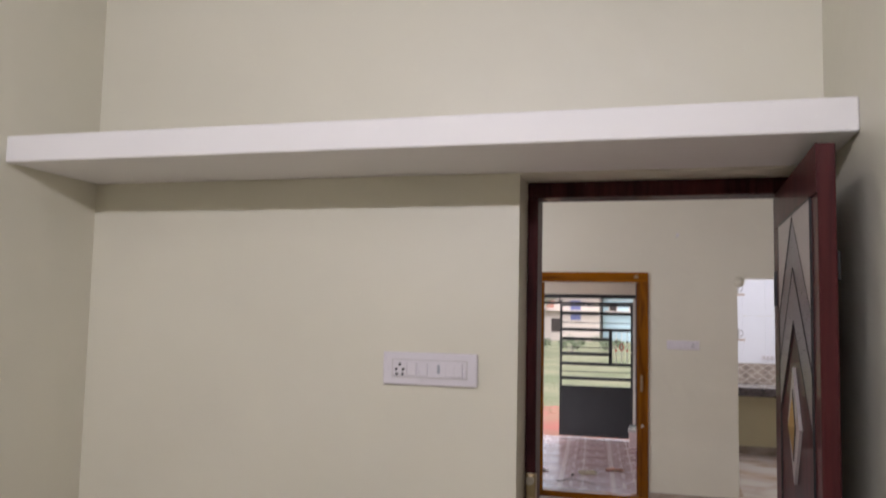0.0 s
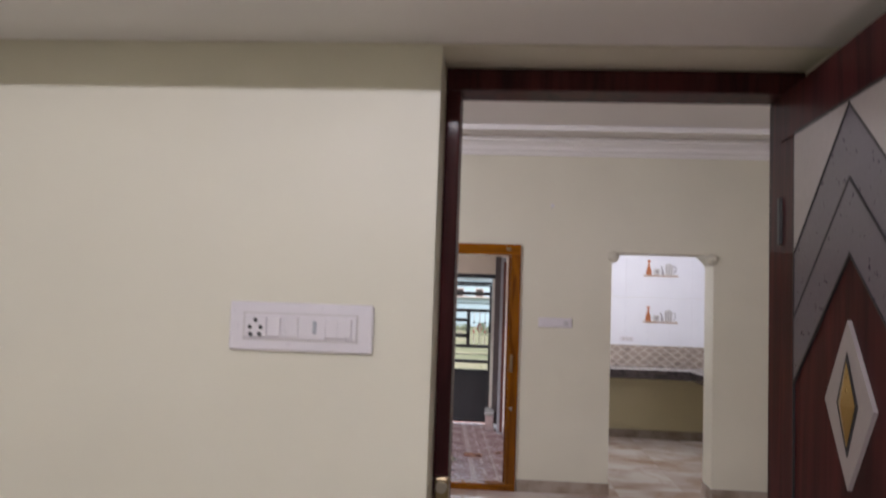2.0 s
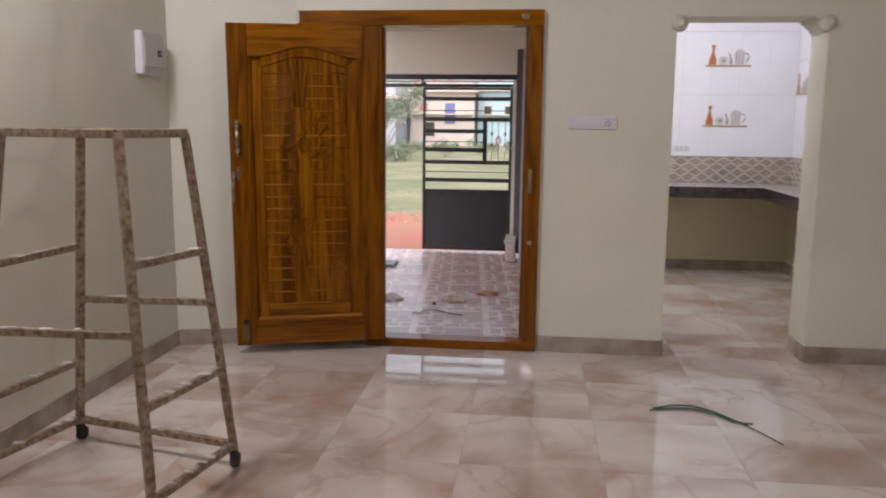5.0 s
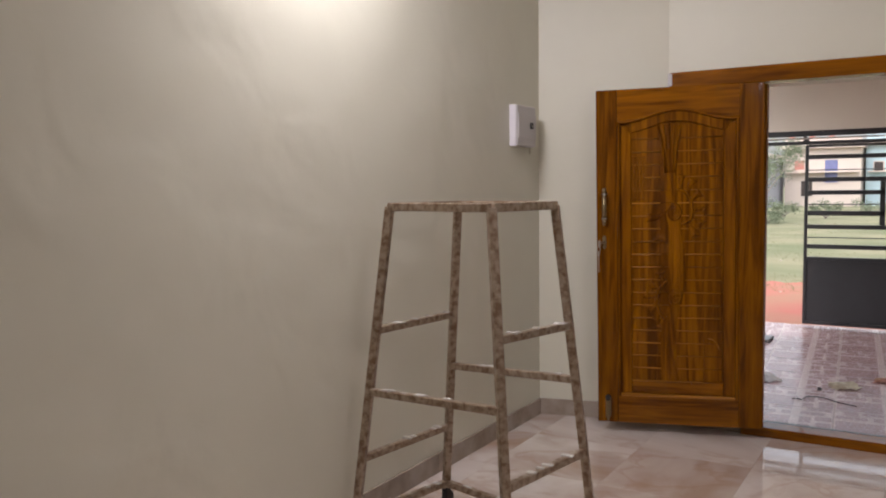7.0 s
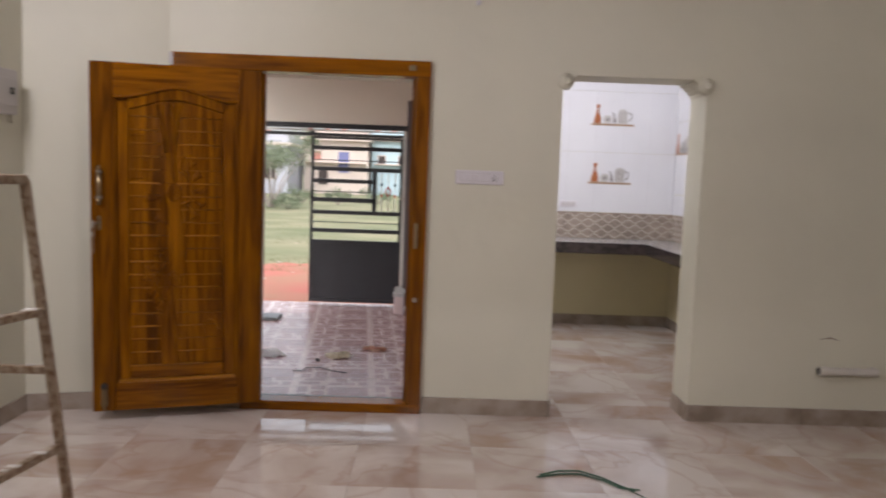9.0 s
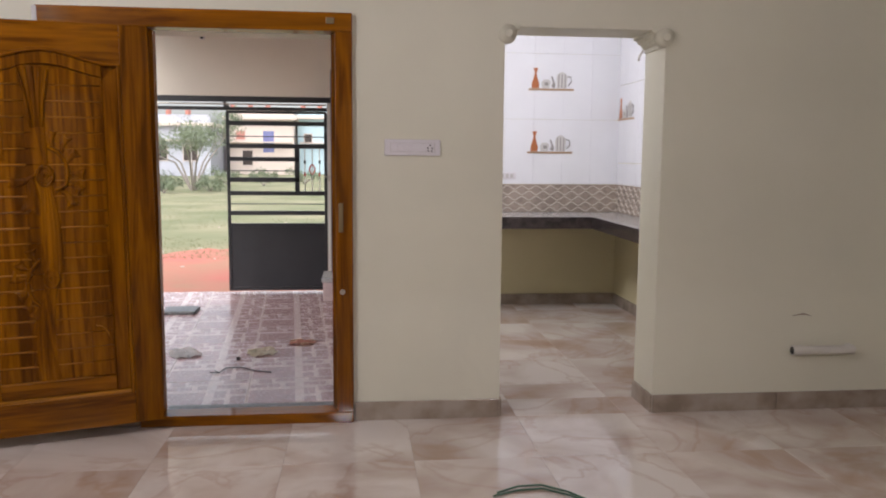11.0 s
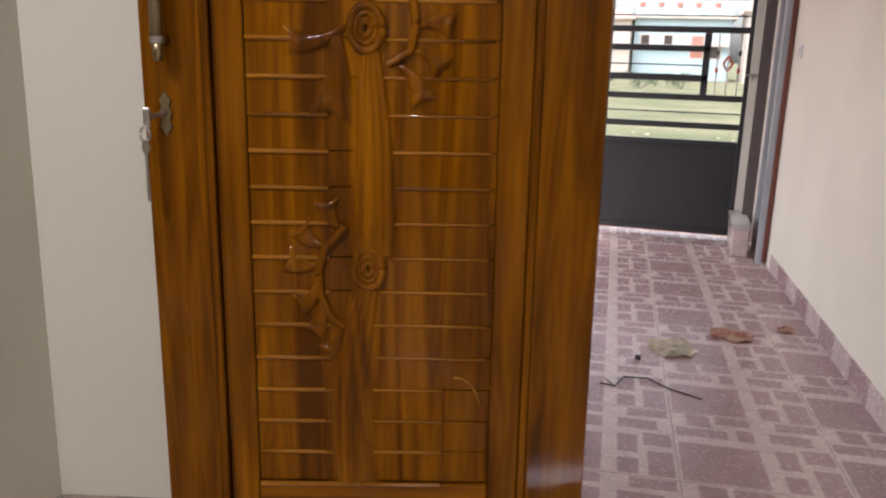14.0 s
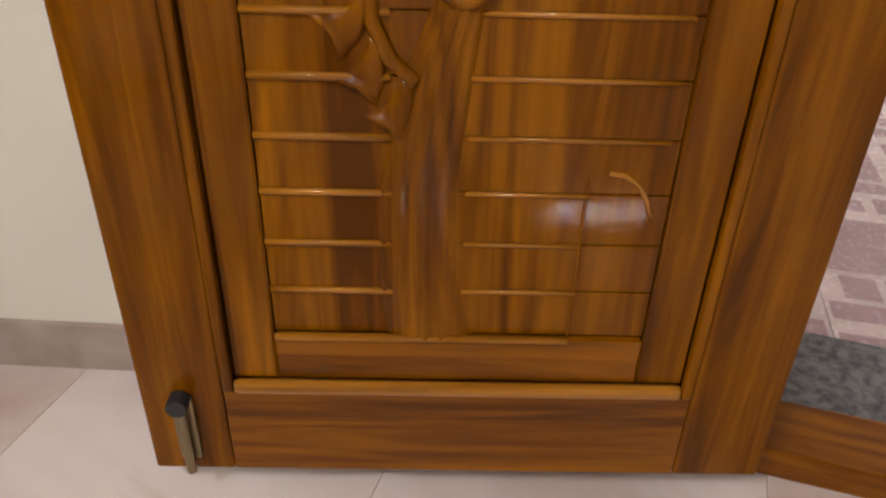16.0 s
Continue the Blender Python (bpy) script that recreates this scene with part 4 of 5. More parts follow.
def kitchen_tiles():
    """Glazed wall tiles above the worktop: a relief band, then plain white tiles."""
    back = bpy.data.objects["wall_kitchen_back"]
    right = bpy.data.objects["wall_kitchen_right"]
    for i in range(8):
        a = KX0 + i * (KX1 - KX0) / 8
        b = a + (KX1 - KX0) / 8 - 0.0007
        band = part("tile", box(a, KY - 0.011, 0.886, b, KY, 1.145, 0.001), M_BAND, back)
        for k in range(5):
            z = 0.912 + k * 0.051
            pts = [(a + (b - a) * j / 14, KY - 0.0125, z + 0.017 * math.sin(2 * math.pi * (j / 14 * 2 + 0.5 * k))) for j in range(15)]
            part("ridge", tube(pts, 0.007, 5), M_BANDL, band)
        for z0 in (1.148, 1.752, 2.356):
            part("tile", box(a, KY - 0.010, z0, b, KY, min(z0 + 0.602, KC), 0.001), M_WTILE, back)
    ys = [0.31, 0.80, 1.53, 2.50, 2.76, 3.02, KY - 0.012]
    for a, b in zip(ys, ys[1:]):
        band = part("tile", box(KX1 - 0.011, a, 0.886, KX1, b - 0.002, 1.145, 0.001), M_BAND, right)
        for k in range(5):
            z = 0.912 + k * 0.051
            pts = [(KX1 - 0.0125, a + (b - a) * j / 14, z + 0.017 * math.sin(2 * math.pi * (j / 14 * 2 + 0.5 * k))) for j in range(15)]
            part("ridge", tube(pts, 0.007, 5), M_BANDL, band)
        for z0, z1 in ((1.148, 1.348), (1.352, 2.068), (2.072, KC)):
            if z0 == 1.352 and a == 1.53:
                continue
            part("tile", box(KX1 - 0.010, a, z0, KX1, b - 0.002, z1, 0.001), M_WTILE, right)


# ---- bedroom door ----
def bedroom_door():
    fr = thing("door_2", "dark maroon wooden bedroom door frame", "door frame", kind="structure")
    part("jamb", box(-0.277, -5.30, 0, -0.245, HY0, 2.035, 0.004), M_MAROON, fr)
    part("jamb", box(0.445, -5.30, 0, 0.489, HY0, 2.035, 0.004), M_MAROON, fr)
    part("header", box(-0.277, -5.30, 2.0355, 0.489, HY0, 2.084, 0.004), M_MAROON, fr)
    k = part("strike", box(-0.274, -5.310, 1.10, -0.2435, -5.27, 1.20, 0.006), M_BRONZE, fr, "worn brass strike plate")
    part("knob", rod((-0.258, -5.309, 1.12), (-0.258, -5.325, 1.12), 0.012, 14), M_BRONZE, k)
    part("knob", rod((-0.258, -5.309, 1.18), (-0.258, -5.325, 1.18), 0.012, 14), M_STEEL, k)
    # leaf, drawn flat: x from hinge (0) to free edge (0.72), face at y = 0
    th = thing("bedroom_door", "dark maroon wooden door with grey chevrons standing open", "door", pose(0.438, -5.305, 0.012, 0, 0, -91))
    W, H = 0.71, 2.018
    part("slab", box(0, 0.001, 0, W, 0.036, H, 0.004), M_MAROON, th)
    c = W / 2
    e0, e1 = 0.085, W - 0.085

    def plate(outline, depth, mt, label="", nm="inlay"):
        part(nm, prism([(a, b) for a, b in outline], -depth, 0.002), mt, th, label)
    plate([(0, H - 0.10), (W, H - 0.10), (W, H), (0, H)], 0.002, M_MAROON, "", "top_rail")
    zt, drop, band = H - 0.103, 0.235, 0.127
    plate([(e0, zt), (c, zt), (e0, zt - drop)], 0.003, M_INLAY, "pale grey corner inlay")
    plate([(c, zt), (e1, zt), (e1, zt - drop)], 0.003, M_INLAY, "pale grey corner inlay")
    plate([(e0, zt), (e1, zt), (e1, zt + 0.006), (e0, zt + 0.006)], 0.0036, M_GROOVE, "", "groove")
    for k in range(2):
        t0 = zt - k * band
        plate([(c, t0), (e1, t0 - drop), (e1, t0 - drop - band), (c, t0 - band), (e0, t0 - drop - band), (e0, t0 - drop)], 0.002 + 0.0006 * (k % 2), M_LAMINATE, "grey-purple chevron inlay", "chevron")
    for k in range(3):
        t0 = zt - k * band
        plate([(c, t0), (e1, t0 - drop), (e1, t0 - drop - 0.006), (c, t0 - 0.006), (e0, t0 - drop - 0.006), (e0, t0 - drop)], 0.0035, M_GROOVE, "", "groove")
    for x in (e0 - 0.004, e1):
        plate([(x, 0.12), (x + 0.004, 0.12), (x + 0.004, zt), (x, zt)], 0.0034, M_GROOVE, "", "groove")
    for z in (1.41, 1.05, 0.70):
        d = (0.098, 0.138)
        dm = part("diamond", prism([(c - d[0], z), (c, z - d[1]), (c + d[0], z), (c, z + d[1])], -0.006, 0.001), M_INLAY, th, "pale diamond inlay")
        part("diamond_rim", prism([(c - 0.042, z), (c, z - 0.085), (c + 0.042, z), (c, z + 0.085)], -0.0075, -0.0055), M_GROOVE, dm)
        bm = bmesh.new()
        o = [bm.verts.new(p) for p in ((c - 0.034, -0.008, z), (c, -0.008, z - 0.07), (c + 0.034, -0.008, z), (c, -0.008, z + 0.07))]
        t = bm.verts.new((c, -0.018, z))
        for i in range(4):
            bm.faces.new((o[i], o[(i + 1) % 4], t))
        bmesh.ops.recalc_face_normals(bm, faces=bm.faces[:])
        part("stud", bm, M_GOLD, dm, "faceted brass stud")
    for s in (-1, 1):
        y0 = -0.002 if s < 0 else 0.038
        h = part("handle", tube([(W - 0.05, y0, 1.08), (W - 0.05, y0 + s * 0.05, 1.06), (W - 0.055, y0 + s * 0.06, 1.0), (W - 0.045, y0 + s * 0.06, 0.93), (W - 0.05, y0 + s * 0.045, 0.88), (W - 0.05, y0, 0.86)], 0.009), M_BLACK, th, "black curved pull handle", True)
        part("handle_plate", box(W - 0.07, y0 - 0.003 if s < 0 else y0 - 0.002, 0.84, W - 0.03, y0 + 0.002 if s < 0 else y0 + 0.003, 1.13, 0.001), M_BLACK, h)
    part("hinge", box(-0.012, -0.006, 1.70, 0.004, 0.004, 1.80, 0.002), M_BLACK, th)
    part("tower_bolt", box(W - 0.03, 0.0365, 1.74, W - 0.012, 0.044, 1.80, 0.003), M_BLACK, th)


bedroom_door()


# ---- porch things ----
def gate():
    th = thing("gate", "charcoal painted steel gate leaf with bars and panel", "gate", pose(0, PY + 0.03, 0))
    x0, x1, zb, zt = -1.475, -0.325, -0.19, 1.90

    def bar(nm, a, b, c, d, t=0.02):
        part(nm, box(a, -t, c, b, t, d, 0.004), M_GATE, th)
    bar("upright", x0, x0 + 0.035, zb, zt)
    bar("upright", x1 - 0.035, x1, zb, zt)
    for z, h, e in ((1.872, 0.03, x1), (1.735, 0.05, x1), (1.475, 0.05, x1), (1.325, 0.05, -0.645), (1.085, 0.055, -0.645), (0.93, 0.05, x1), (0.70, 0.05, x1)):
        bar("crossbar", x0 + 0.0355, e - (0.0355 if e == x1 else 0), z, z + h)
    for z, e in ((1.61, x1), (1.215, -0.66), (0.83, x1)):
        part("thin_rod", rod((x0 + 0.03, 0, z), (e - 0.03, 0, z), 0.006, 8), M_GATE, th)
    bar("divider", -0.70, -0.645, 0.9805, 1.4745)
    part("panel", box(x0 + 0.0355, -0.006, zb + 0.04, x1 - 0.0355, 0.006, 0.56, 0.002), M_GATE, th)
    bar("crossbar", x0 + 0.0355, x1 - 0.0355, 0.5605, 0.605)
    bar("crossbar", x0 + 0.0355, x1 - 0.0355, zb, zb + 0.0395)
    for x in (-0.585, -0.50, -0.415):
        r = part("ornament_rod", rod((x, 0, 0.98), (x, 0, 1.475), 0.006, 8), M_PVC, th, "pale ornamental rod")
        for z in ((1.18, 1.32) if abs(x + 0.5) > 0.01 else ()):
            part("collar", rod((x, 0, z - 0.02), (x, 0, z + 0.02), 0.012, 8), M_GATE if z > 1.25 else M_RED, r)
    ring = [(-0.50 + 0.035 * a, 0, 1.235 + 0.06 * b) for a, b in ((0, 1), (0.6, 0.5), (1, 0), (0.6, -0.5), (0, -1), (-0.6, -0.5), (-1, 0), (-0.6, 0.5), (0, 1))]
    part("ornament", tube(ring, 0.009, 6), M_RED, th, "red painted diamond ornament")
    part("wheel_guide", rod((x0 + 0.01, -0.022, 1.95), (x0 + 0.01, 0.0, 1.95), 0.03, 14), M_GATE, th)
    part("latch", rod((x1 - 0.03, -0.035, 1.15), (x1 + 0.12, -0.035, 1.16), 0.009, 8), M_STEEL, th, "steel sliding latch")
    part("latch_knob", rod((x1 + 0.02, -0.035, 1.155), (x1 + 0.02, -0.085, 1.10), 0.008, 8), M_STEEL, th)


gate()


def gate_head():
    th = thing("gate_head_frame", "charcoal painted steel head frame over the gate", "gate frame", pose(0, PY + 0.03, 0))
    part("top_bar", box(-3.1, -0.025, 2.0, porch_x(PY) - 0.001, 0.025, 2.064, 0.004), M_GATE, th)
    part("lower_bar", box(-3.1, -0.025, 1.905, -0.325, 0.025, 1.945, 0.004), M_GATE, th)
    for x in (-3.098, -2.4, -1.50, -0.326):
        part("hanger", box(x, -0.02, 1.9455, x + 0.035, 0.02, 1.9995, 0.003), M_GATE, th)
    part("track", rod((-3.1, -0.03, 1.975), (-0.33, -0.03, 1.975), 0.009, 8), M_STEEL, th)
    part("post", box(-3.1, -0.025, -0.21, -3.05, 0.025, 1.9, 0.004), M_GATE, th)
    part("post", box(-0.322, -0.025, -0.21, -0.262, 0.025, 1.999, 0.004), M_PVC, th, "white painted gate post")


gate_head()


def porch_door():
    th = thing("door_3", "grey doorway on the porch with red-brown door", "door", kind="structure")
    y0, y1 = 4.55, 5.05
    xa, xb = porch_x(y0), porch_x(y1)
    part("frame", box(xa - 0.075, y0 - 0.02, PZ, xa + 0.06, y0 + 0.05, 2.22, 0.004), M_GREYFR, th)
    part("frame", box(xb - 0.03, y1 - 0.05, PZ, xb + 0.06, y1 + 0.02, 2.22, 0.004), M_GREYFR, th)
    part("frame", box(xb - 0.03, y0 - 0.02, 2.221, xa + 0.06, y1 + 0.02, 2.28, 0.004), M_GREYFR, th)
    part("leaf", box(xa + 0.062, y0 + 0.052, PZ, xa + 0.10, y1 - 0.052, 2.22, 0.004), M_BROWND, th, "red-brown door leaf")
    part("frame", box(xa - 0.035, y0 - 0.045, PZ + 0.02, xa - 0.002, y0 - 0.0205, 2.21, 0.004), M_BROWND, th, "red-brown inner frame")


porch_door()


def porch_shutter():
    th = thing("folding_shutter", "dark brown shutter leaf folded back beside the gate", "shutter", pose(porch_x(5.14) - 0.03, 5.14, 0, 0, 0, -4.5))
    part("leaf", box(-0.085, 0.0, -0.18, 0.0, 0.03, 2.36, 0.003), M_SHUTTER, th)
    for z in (0.5, 1.1, 1.7):
        part("batten", box(-0.080, -0.006, z, -0.005, -0.0005, z + 0.05, 0.002), M_SHUTTER, th)


porch_shutter()


def plinth():
    th = thing("plinth", "low white stone plinth beside the gate post", "plinth")
    part("block", box(-0.36, 4.72, PZ, -0.24, 5.30, 0.0, 0.006), M_PLIGHT, th)
    part("slab", box(-0.375, 4.70, 0.001, -0.235, 5.31, 0.045, 0.004), M_TOP, th)


plinth()


def lintel_holder():
    th = thing("bulb_holder", "small round dark lamp holder on the porch lintel", "fitting", pose(-1.71, PY, 2.72))
    part("rose", rod((0, 0, 0), (0, -0.02, 0), 0.035, 16), M_PLASTIC2, th)
    part("socket", rod((0, -0.02, 0), (0, -0.05, -0.01), 0.02, 14), M_BLACK, th)


lintel_holder()


def porch_switch():
    th = thing("porch_switch", "small white switch on the porch wall", "switch", pose(porch_x(4.25), 4.25, 1.33, 0, 0, 4.5))
    part("plate", box(-0.012, -0.045, -0.045, 0, 0.045, 0.045, 0.003), M_PLASTIC, th)
    part("rocker", box(-0.018, -0.014, -0.025, -0.0122, 0.014, 0.025, 0.002), M_PLASTIC2, th)


porch_switch()


def crumpled(x, y, w, d, seed, mt, label, turn):
    rng = random.Random(seed)
    bm = bmesh.new()
    n, k = 9, 7
    grid = [[bm.verts.new(((i / (n - 1) - 0.5) * w + rng.uniform(-0.012, 0.012), (j / (k - 1) - 0.5) * d + rng.uniform(-0.012, 0.012),
                           max(0.003, 0.012 + 0.024 * noise.noise((i * 0.5 + seed, j * 0.55, 0)) + rng.uniform(-0.006, 0.006)))) for j in range(k)] for i in range(n)]
    for i in range(n - 1):
        for j in range(k - 1):
            if (i, j) in ((0, 0), (n - 2, 0), (0, k - 2)):
                continue
            bm.faces.new((grid[i][j], grid[i + 1][j], grid[i + 1][j + 1], grid[i][j + 1]))
    bmesh.ops.solidify(bm, geom=bm.faces[:], thickness=0.0015)
    ob = part("crumpled_paper", bm, mt)
    ob.matrix_world = pose(x, y, PZ, 0, 0, turn)
    tagged(ob, label, "paper")


crumpled(-0.764, 2.40, 0.22, 0.26, 1, M_PAPER, "crumpled cream newspaper scrap on the porch tiles", 20)
crumpled(-0.455, 2.72, 0.22, 0.20, 2, M_PAPERR, "crumpled pink and red newspaper scrap on tiles", -10)
crumpled(-1.38, 2.40, 0.24, 0.30, 3, M_PAPERW, "flat white newspaper sheet on the porch tiles", 35)
crumpled(-0.15, 2.93, 0.08, 0.08, 5, M_PAPERR, "small pink crumpled wrapper near the wall", 0)


def twig():
    th = thing("twig", "thin dark broken wire lying on tiles", "twig")
    part("stem", tube([(-1.07, 1.80, PZ + 0.006), (-1.0, 1.78, PZ + 0.01), (-0.97, 1.90, PZ + 0.012), (-0.86, 1.93, PZ + 0.008), (-0.76, 1.84, PZ + 0.006), (-0.62, 1.78, PZ + 0.004)], 0.004, 6), M_STICK, th)
    part("knob", rod((-0.92, 2.18, PZ), (-0.92, 2.19, PZ + 0.022), 0.016, 8), M_STICK, th)
    part("stem", rod((-1.0, 1.78, PZ + 0.006), (-1.05, 1.86, PZ + 0.008), 0.003, 6), M_STICK, th)


twig()
tagged(part("pebble", rod((-0.37, 0.62, PZ), (-0.37, 0.62, PZ + 0.014), 0.013, 8), M_STICK), "small dark pebble on the porch tiles", "pebble")


def door_mat():
    ob = part("stone_slab", box(-1.95, 4.05, PZ, -1.62, 4.35, PZ + 0.035, 0.008), M_GRANITE)
    tagged(ob, "grey stone slab lying on the porch floor", "slab")


door_mat()


# ---- outdoors ----
def house(name, x0, x1, y, h, mt, label, wins):
    th = thing(name, label, "house", group="houses beyond the field")
    part("wall", box(x0, y, -0.5, x1, y + 8, h), mt, th)
    part("roof", box(x0 - 0.3, y - 0.5, h, x1 + 0.3, y + 8.3, h + 0.25), M_H2, th)
    part("parapet", box(x0, y + 0.1, h + 0.251, x1, y + 0.3, h + 0.9), mt, th)
    for i in range(max(2, int((x1 - x0) / 1.5))):
        x = x0 + 0.5 + i * 1.5
        part("pot", rod((x, y + 0.2, h + 0.9), (x, y + 0.2, h + 1.25), 0.22, 8), M_HRED, th)
    part("sunshade", box(x0 + 0.2, y - 0.6, 2.4, x1 - 0.2, y - 0.002, 2.5), M_H2, th)
    for fx, z, w, hh, m2 in wins:
        x = x0 + (x1 - x0) * fx
        win = part("window", box(x - w / 2, y - 0.05, z, x + w / 2, y - 0.001, z + hh, 0.02), M_H2, th)
        part("pane", box(x - w / 2 + 0.08, y - 0.07, z + 0.08, x + w / 2 - 0.08, y - 0.051, z + hh - 0.08), m2, win)


house("house", -16.8, -11.6, 62, 3.6, M_H1, "lavender single-storey house with red rooftop pots", [(0.25, 0.8, 1.2, 1.3, M_DARKD), (0.7, 0.8, 1.2, 1.3, M_DARKD)])
house("house", -11.2, -5.5, 68, 4.4, M_H2, "cream pink house with small windows", [(0.2, 2.6, 0.9, 0.9, M_HRED), (0.62, 1.5, 1.1, 2.0, M_HWIN), (0.3, 0.4, 1.0, 1.4, M_DARKD)])
house("house", -5.3, 2.5, 70, 4.6, M_H3, "light blue house with dark windows", [(0.12, 2.4, 0.8, 0.9, M_DARKD), (0.36, 2.4, 0.8, 0.9, M_DARKD), (0.66, 1.4, 1.1, 1.9, M_HRED), (0.85, 1.4, 0.9, 1.2, M_DARKD)])
house("house", -26, -17.6, 75, 4.0, M_H2, "cream house beyond the field", [(0.3, 1.4, 1.1, 1.3, M_DARKD), (0.7, 1.4, 1.1, 1.3, M_DARKD)])
house("house", 3.4, 11.0, 66, 5.0, M_H2, "cream house beyond the field", [(0.3, 1.4, 1.1, 1.3, M_DARKD), (0.7, 1.4, 1.1, 1.3, M_DARKD)])


def leaf_cloud(rng, centres, count, size):
    verts, faces = [], []
    for _ in range(count):
        c, r = rng.choice(centres)
        d = Vector((rng.gauss(0, 1), rng.gauss(0, 1), rng.gauss(0, 0.75))).normalized() * r * rng.uniform(0.35, 1.1)
        p = Vector(c) + d
        a, b = Vector((rng.uniform(-1, 1), rng.uniform(-1, 1), rng.uniform(-1, 1))).normalized(), Vector((rng.uniform(-1, 1), rng.uniform(-1, 1), rng.uniform(-1, 1))).normalized()
        s = size * rng.uniform(0.6, 1.3)
        i = len(verts)
        verts += [p - a * s, p + b * s * 0.5, p + a * s, p - b * s * 0.5]
        faces.append((i, i + 1, i + 2, i + 3))
    me = bpy.data.meshes.new("leaves")
    me.from_pydata([tuple(v) for v in verts], [], faces)
    me.materials.append(M_LEAF)
    return me


def tree(x, y, h, spread, seed, label):
    rng = random.Random(seed)
    th = thing("tree", label, "tree", pose(x, y, -0.36))
    ends = []
    bm = bmesh.new()
    for k in range(7):
        a = k * 0.9 + rng.uniform(-0.3, 0.3)
        r = spread * rng.uniform(0.4, 0.95)
        mid = Vector((math.cos(a) * r * 0.35, math.sin(a) * r * 0.35, h * 0.38))
        end = Vector((math.cos(a) * r, math.sin(a) * r, h * rng.uniform(0.55, 0.92)))
        rod((0.08 * math.cos(a), 0.08 * math.sin(a), 0), mid, 0.065, 7, bm, 0.042)
        rod(mid, end, 0.042, 7, bm, 0.012)
        for _ in range(3):
            e2 = end + Vector((rng.uniform(-1, 1), rng.uniform(-1, 1), rng.uniform(-0.2, 0.8))) * spread * 0.25
            rod(mid.lerp(end, 0.6), e2, 0.02, 5, bm, 0.006)
            ends.append((tuple(e2), spread * rng.uniform(0.16, 0.32)))
        ends.append((tuple(end), spread * rng.uniform(0.2, 0.35)))
    part("trunk", bm, M_BARK, th)
    crown = new("crown", leaf_cloud(rng, ends, 9000, 0.055))
    crown.parent = th


tree(-7.9, 36, 3.5, 2.8, 11, "low spreading grey-green thorn tree in the meadow")
tree(-15.5, 50, 4.2, 2.6, 12, "grey-green tree beyond the meadow")


def scrub(name, n, x0, x1, y0, y1, h, seed, mt, label):
    rng = random.Random(seed)
    verts, faces = [], []
    for _ in range(n):
        y = y0 + (y1 - y0) * rng.random() ** 1.6
        x = rng.uniform(x0, x1) * (0.3 + y / y1)
        if noise.noise((x * 0.25, y * 0.25, seed)) < -0.15:
            continue
        s = h * rng.uniform(0.4, 1.2)
        for _ in range(3):
            a = rng.uniform(0, 6.28)
            dx, dy = math.cos(a) * s * 0.12, math.sin(a) * s * 0.12
            i = len(verts)
            verts += [(x - dx, y - dy, -0.37), (x + dx, y + dy, -0.37), (x + rng.uniform(-0.4, 0.4) * s, y + rng.uniform(-0.4, 0.4) * s, -0.36 + s)]
            faces.append((i, i + 1, i + 2))
    me = bpy.data.meshes.new(name)
    me.from_pydata(verts, [], faces)
    me.materials.append(mt)
    tagged(new(name, me), label, "grass", "", "stuff")


scrub("grass", 14000, -14, 6, 9.6, 46, 0.04, 3, M_GRASS, "patchy green meadow grass beyond the red track")


def bush(x, y, r, seed):
    rng = random.Random(seed)
    th = thing("bush", "low grey-green thorn bush at the meadow edge", "bush", pose(x, y, -0.36), "bushes across the meadow")
    bm = bmesh.new()
    ends = []
    for k in range(6):
        a = k * 1.05 + rng.uniform(-0.3, 0.3)
        e = Vector((math.cos(a) * r * rng.uniform(0.4, 0.9), math.sin(a) * r * 0.6, r * rng.uniform(0.35, 0.75)))
        rod((0, 0, 0), e, 0.03, 5, bm, 0.008)
        ends.append((tuple(e), r * rng.uniform(0.28, 0.45)))
    part("stems", bm, M_BARK, th)
    crown = new("crown", leaf_cloud(rng, ends, 1100, 0.06))
    crown.parent = th


for k, (bx, by, br) in enumerate(((-9.6, 37, 1.0), (-6.9, 35, 0.8), (-8.6, 33, 0.7), (-11.4, 40, 1.3), (-5.2, 42, 0.9), (-3.2, 46, 1.1), (-13.5, 43, 1.2), (-7.6, 44, 1.0), (-1.0, 48, 1.0))):
    bush(bx, by, br, 40 + k)


def litter():
    rng = random.Random(5)
    bm = bmesh.new()
    for _ in range(40):
        x, y = rng.uniform(-7, 0.5), rng.uniform(8.5, 17)
        s = rng.uniform(0.02, 0.06)
        box(x - s, y - s * 0.6, -0.365, x + s, y + s * 0.6, -0.35 + s * 0.4, 0.006, bm)
    tagged(part("litter", bm, M_BANDL), "scattered pale stones and litter in the meadow", "litter", "", "stuff")


litter()

# ---- pieces of floors and walls ----
kitchen_tiles()


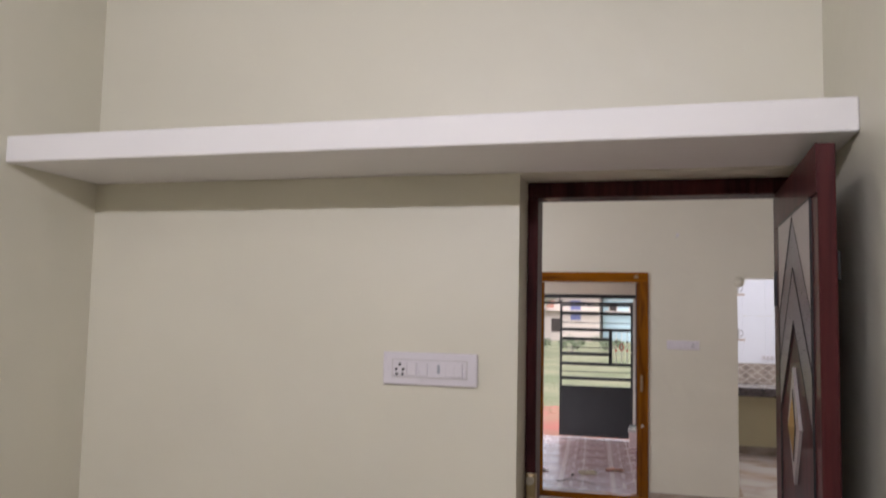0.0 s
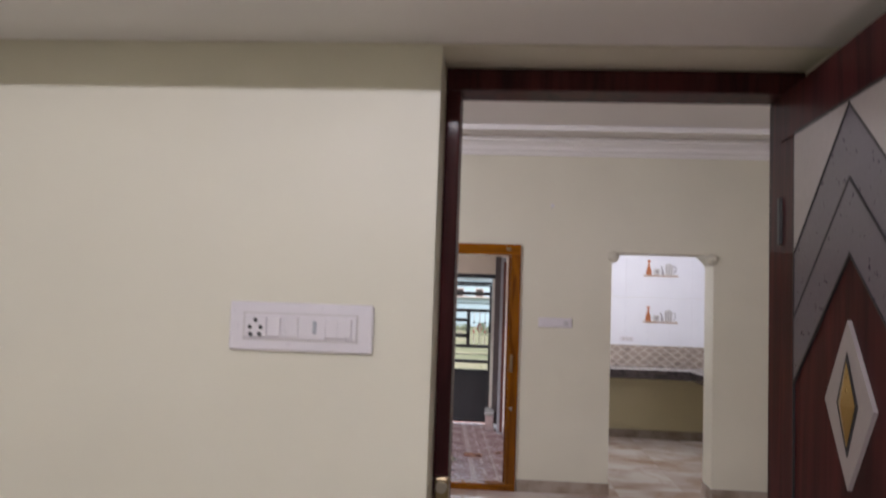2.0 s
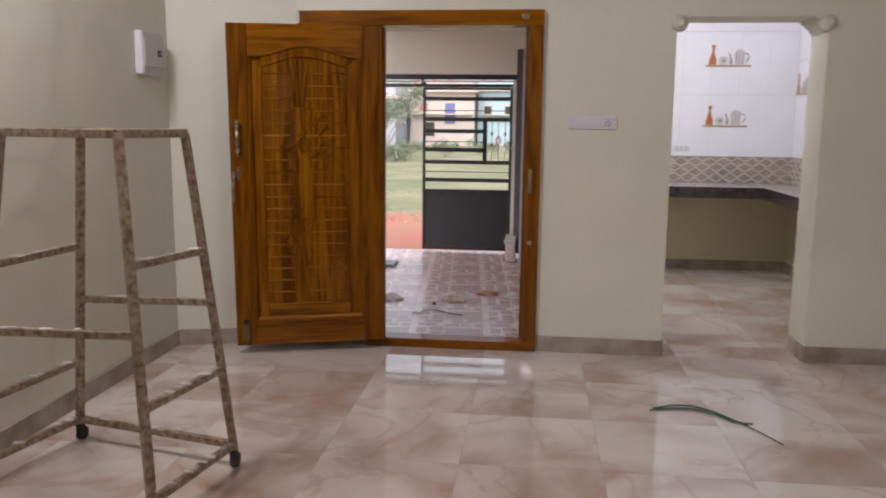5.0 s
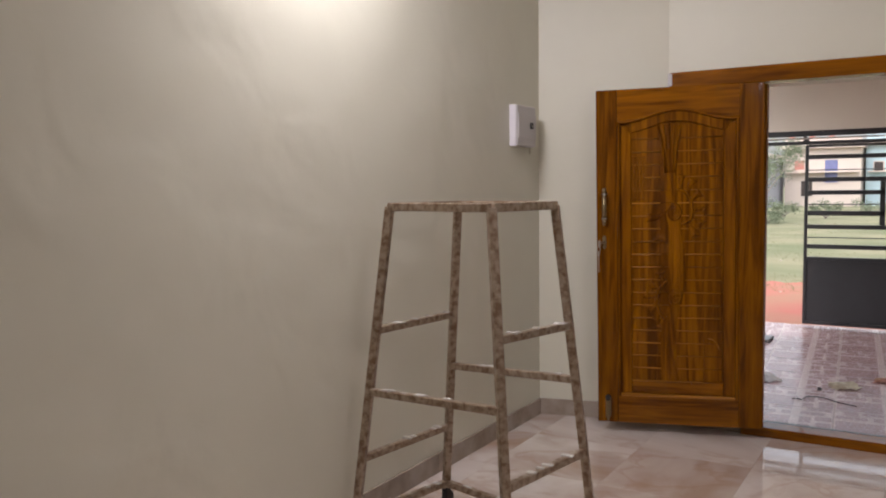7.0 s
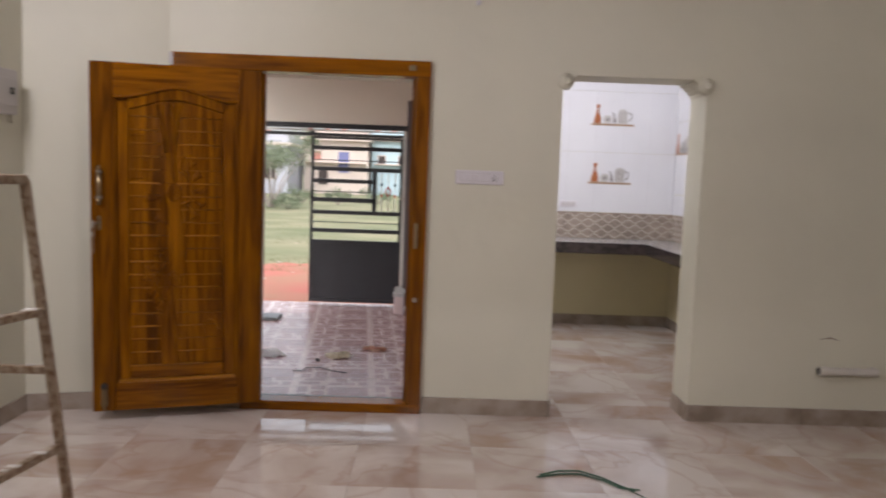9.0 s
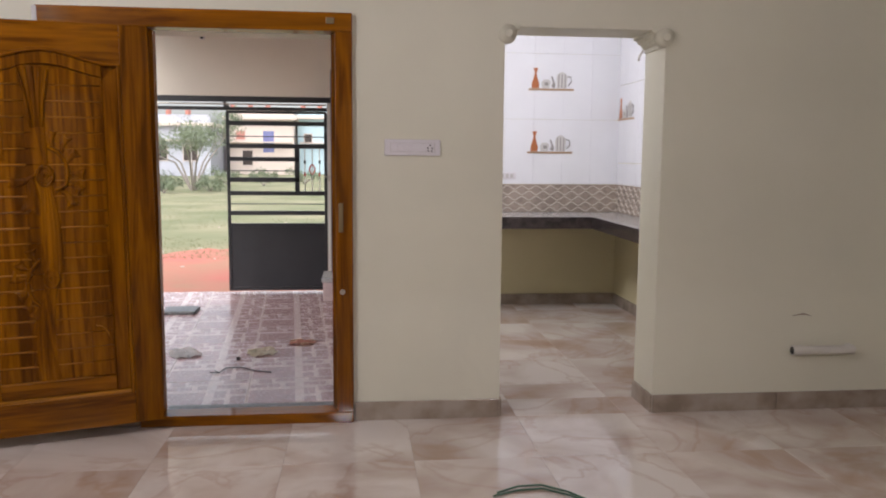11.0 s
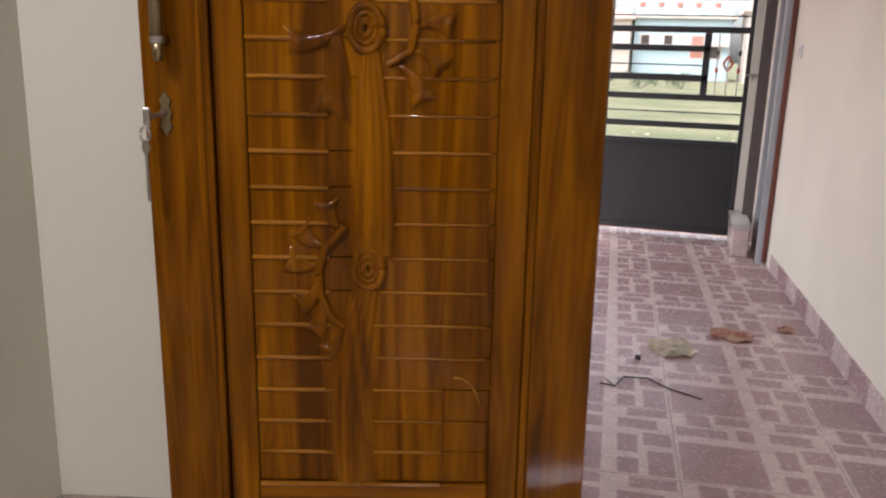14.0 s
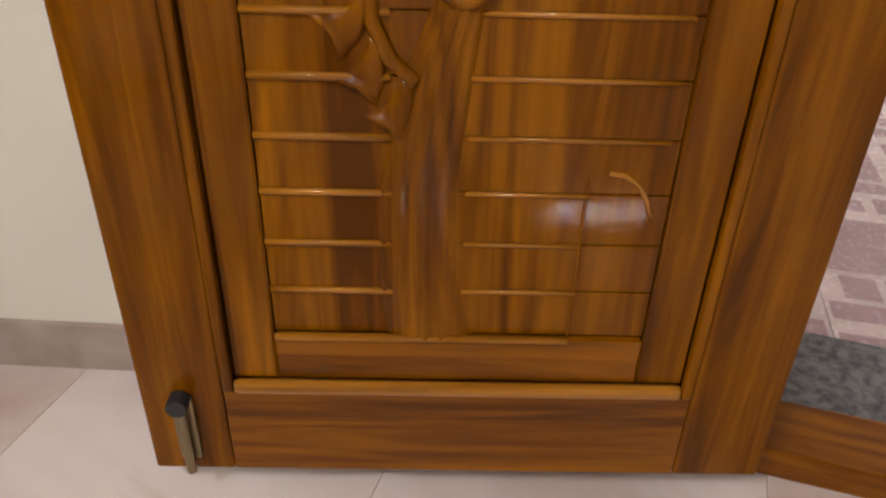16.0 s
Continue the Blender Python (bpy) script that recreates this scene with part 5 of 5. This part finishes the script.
def floor_tiles(parent, x0, x1, y0, y1, ox, oy, size=0.6):
    nx, ny = range(math.floor((x0 - ox) / size), math.ceil((x1 - ox) / size)), range(math.floor((y0 - oy) / size), math.ceil((y1 - oy) / size))
    shared = {}
    for i in nx:
        for j in ny:
            a, b = max(x0, ox + i * size) + 0.0006, min(x1, ox + (i + 1) * size) - 0.0006
            c, d = max(y0, oy + j * size) + 0.0006, min(y1, oy + (j + 1) * size) - 0.0006
            if b - a < 0.02 or d - c < 0.02:
                continue
            key = (round(b - a, 3), round(d - c, 3))
            if key not in shared:
                shared[key] = mesh_from(box(-key[0] / 2, -key[1] / 2, -0.006, key[0] / 2, key[1] / 2, 0, 0.0006), "tile", M_TILE)
            ob = new("tile", shared[key])
            ob.location = ((a + b) / 2, (c + d) / 2, 0)
            ob.parent = parent


floor_tiles(floor_hall, HX0, HX1, HY0, 0.0, 0.28, -0.60)
floor_tiles(floor_kitchen, KX0, KX1, 0.3, KY, 0.28, 0.0)
floor_tiles(floor_kitchen, AX0, AX1, 0.0, 0.3, 0.28, 0.0)
floor_tiles(bpy.data.objects["floor_bed"], BX0, BX1, BYB, BY, 0.28, -0.6)
floor_tiles(bpy.data.objects["floor_bed"], -0.278, 0.49, BY, HY0, 0.28, -0.6)


def porch_tile(w, d):
    """Patterned tile: one large brown square, smaller brown slabs round it and cream bars between."""
    bm = box(-w / 2, -d / 2, -0.008, w / 2, d / 2, 0, 0.001)
    for f in bm.faces:
        f.material_index = 1
    for a, c, b, e in ((0.02, 0.02, 0.53, 0.53), (0.02, 0.63, 0.36, 0.76), (0.10, 0.80, 0.26, 0.98), (0.30, 0.86, 0.53, 0.98), (0.42, 0.63, 0.53, 0.80),
                       (0.63, 0.02, 0.76, 0.22), (0.82, 0.02, 0.98, 0.34), (0.63, 0.30, 0.76, 0.55), (0.80, 0.42, 0.98, 0.60), (0.63, 0.66, 0.90, 0.80), (0.70, 0.86, 0.98, 0.98)):
        own = bmesh.new()
        vs = [own.verts.new(((u - 0.5) * w, (v - 0.5) * d, 0.0006)) for u, v in ((a, c), (b, c), (b, e), (a, e))]
        own.faces.new(vs)
        join(bm, own)
    return bm


def porch_tiles():
    size = 0.60
    shared = mesh_from(porch_tile(size - 0.003, size - 0.003), "tile", [M_PDARK, M_PLIGHT])
    lean = Matrix.Rotation(radians(4.5), 2)
    for j in range(-3, 10):
        for i in range(-6, 4):
            x, y = Vector((-0.43, 1.33)) + lean @ Vector((i * size, j * size))
            reach = PY + 0.10 - (y - size / 2)
            if x - 0.34 > porch_x(y) or x - 0.34 < -3.28 or reach < 0.06 or y + 0.34 < 0.3:
                continue
            cut = min(size - 0.003, reach)
            ob = new("tile", shared if cut == size - 0.003 else mesh_from(porch_tile(size - 0.003, cut), "tile", [M_PDARK, M_PLIGHT]))
            ob.location, ob.rotation_euler = (x, y - (size - 0.003 - cut) / 2, PZ), (0, 0, radians(4.5))
            ob.parent = floor_porch
    right = bpy.data.objects["wall_porch_right"]
    for j in range(14):
        a = 0.45 + j * 0.3
        if a + 0.3 > 4.56:
            break
        bm = prism([(porch_x(a) - 0.010, a), (porch_x(a) + 0.002, a), (porch_x(a + 0.297) + 0.002, a + 0.297), (porch_x(a + 0.297) - 0.010, a + 0.297)], PZ, PZ + 0.12, "z")
        part("skirting_tile", bm, M_PDARK if j % 2 else M_PLIGHT, right)


porch_tiles()
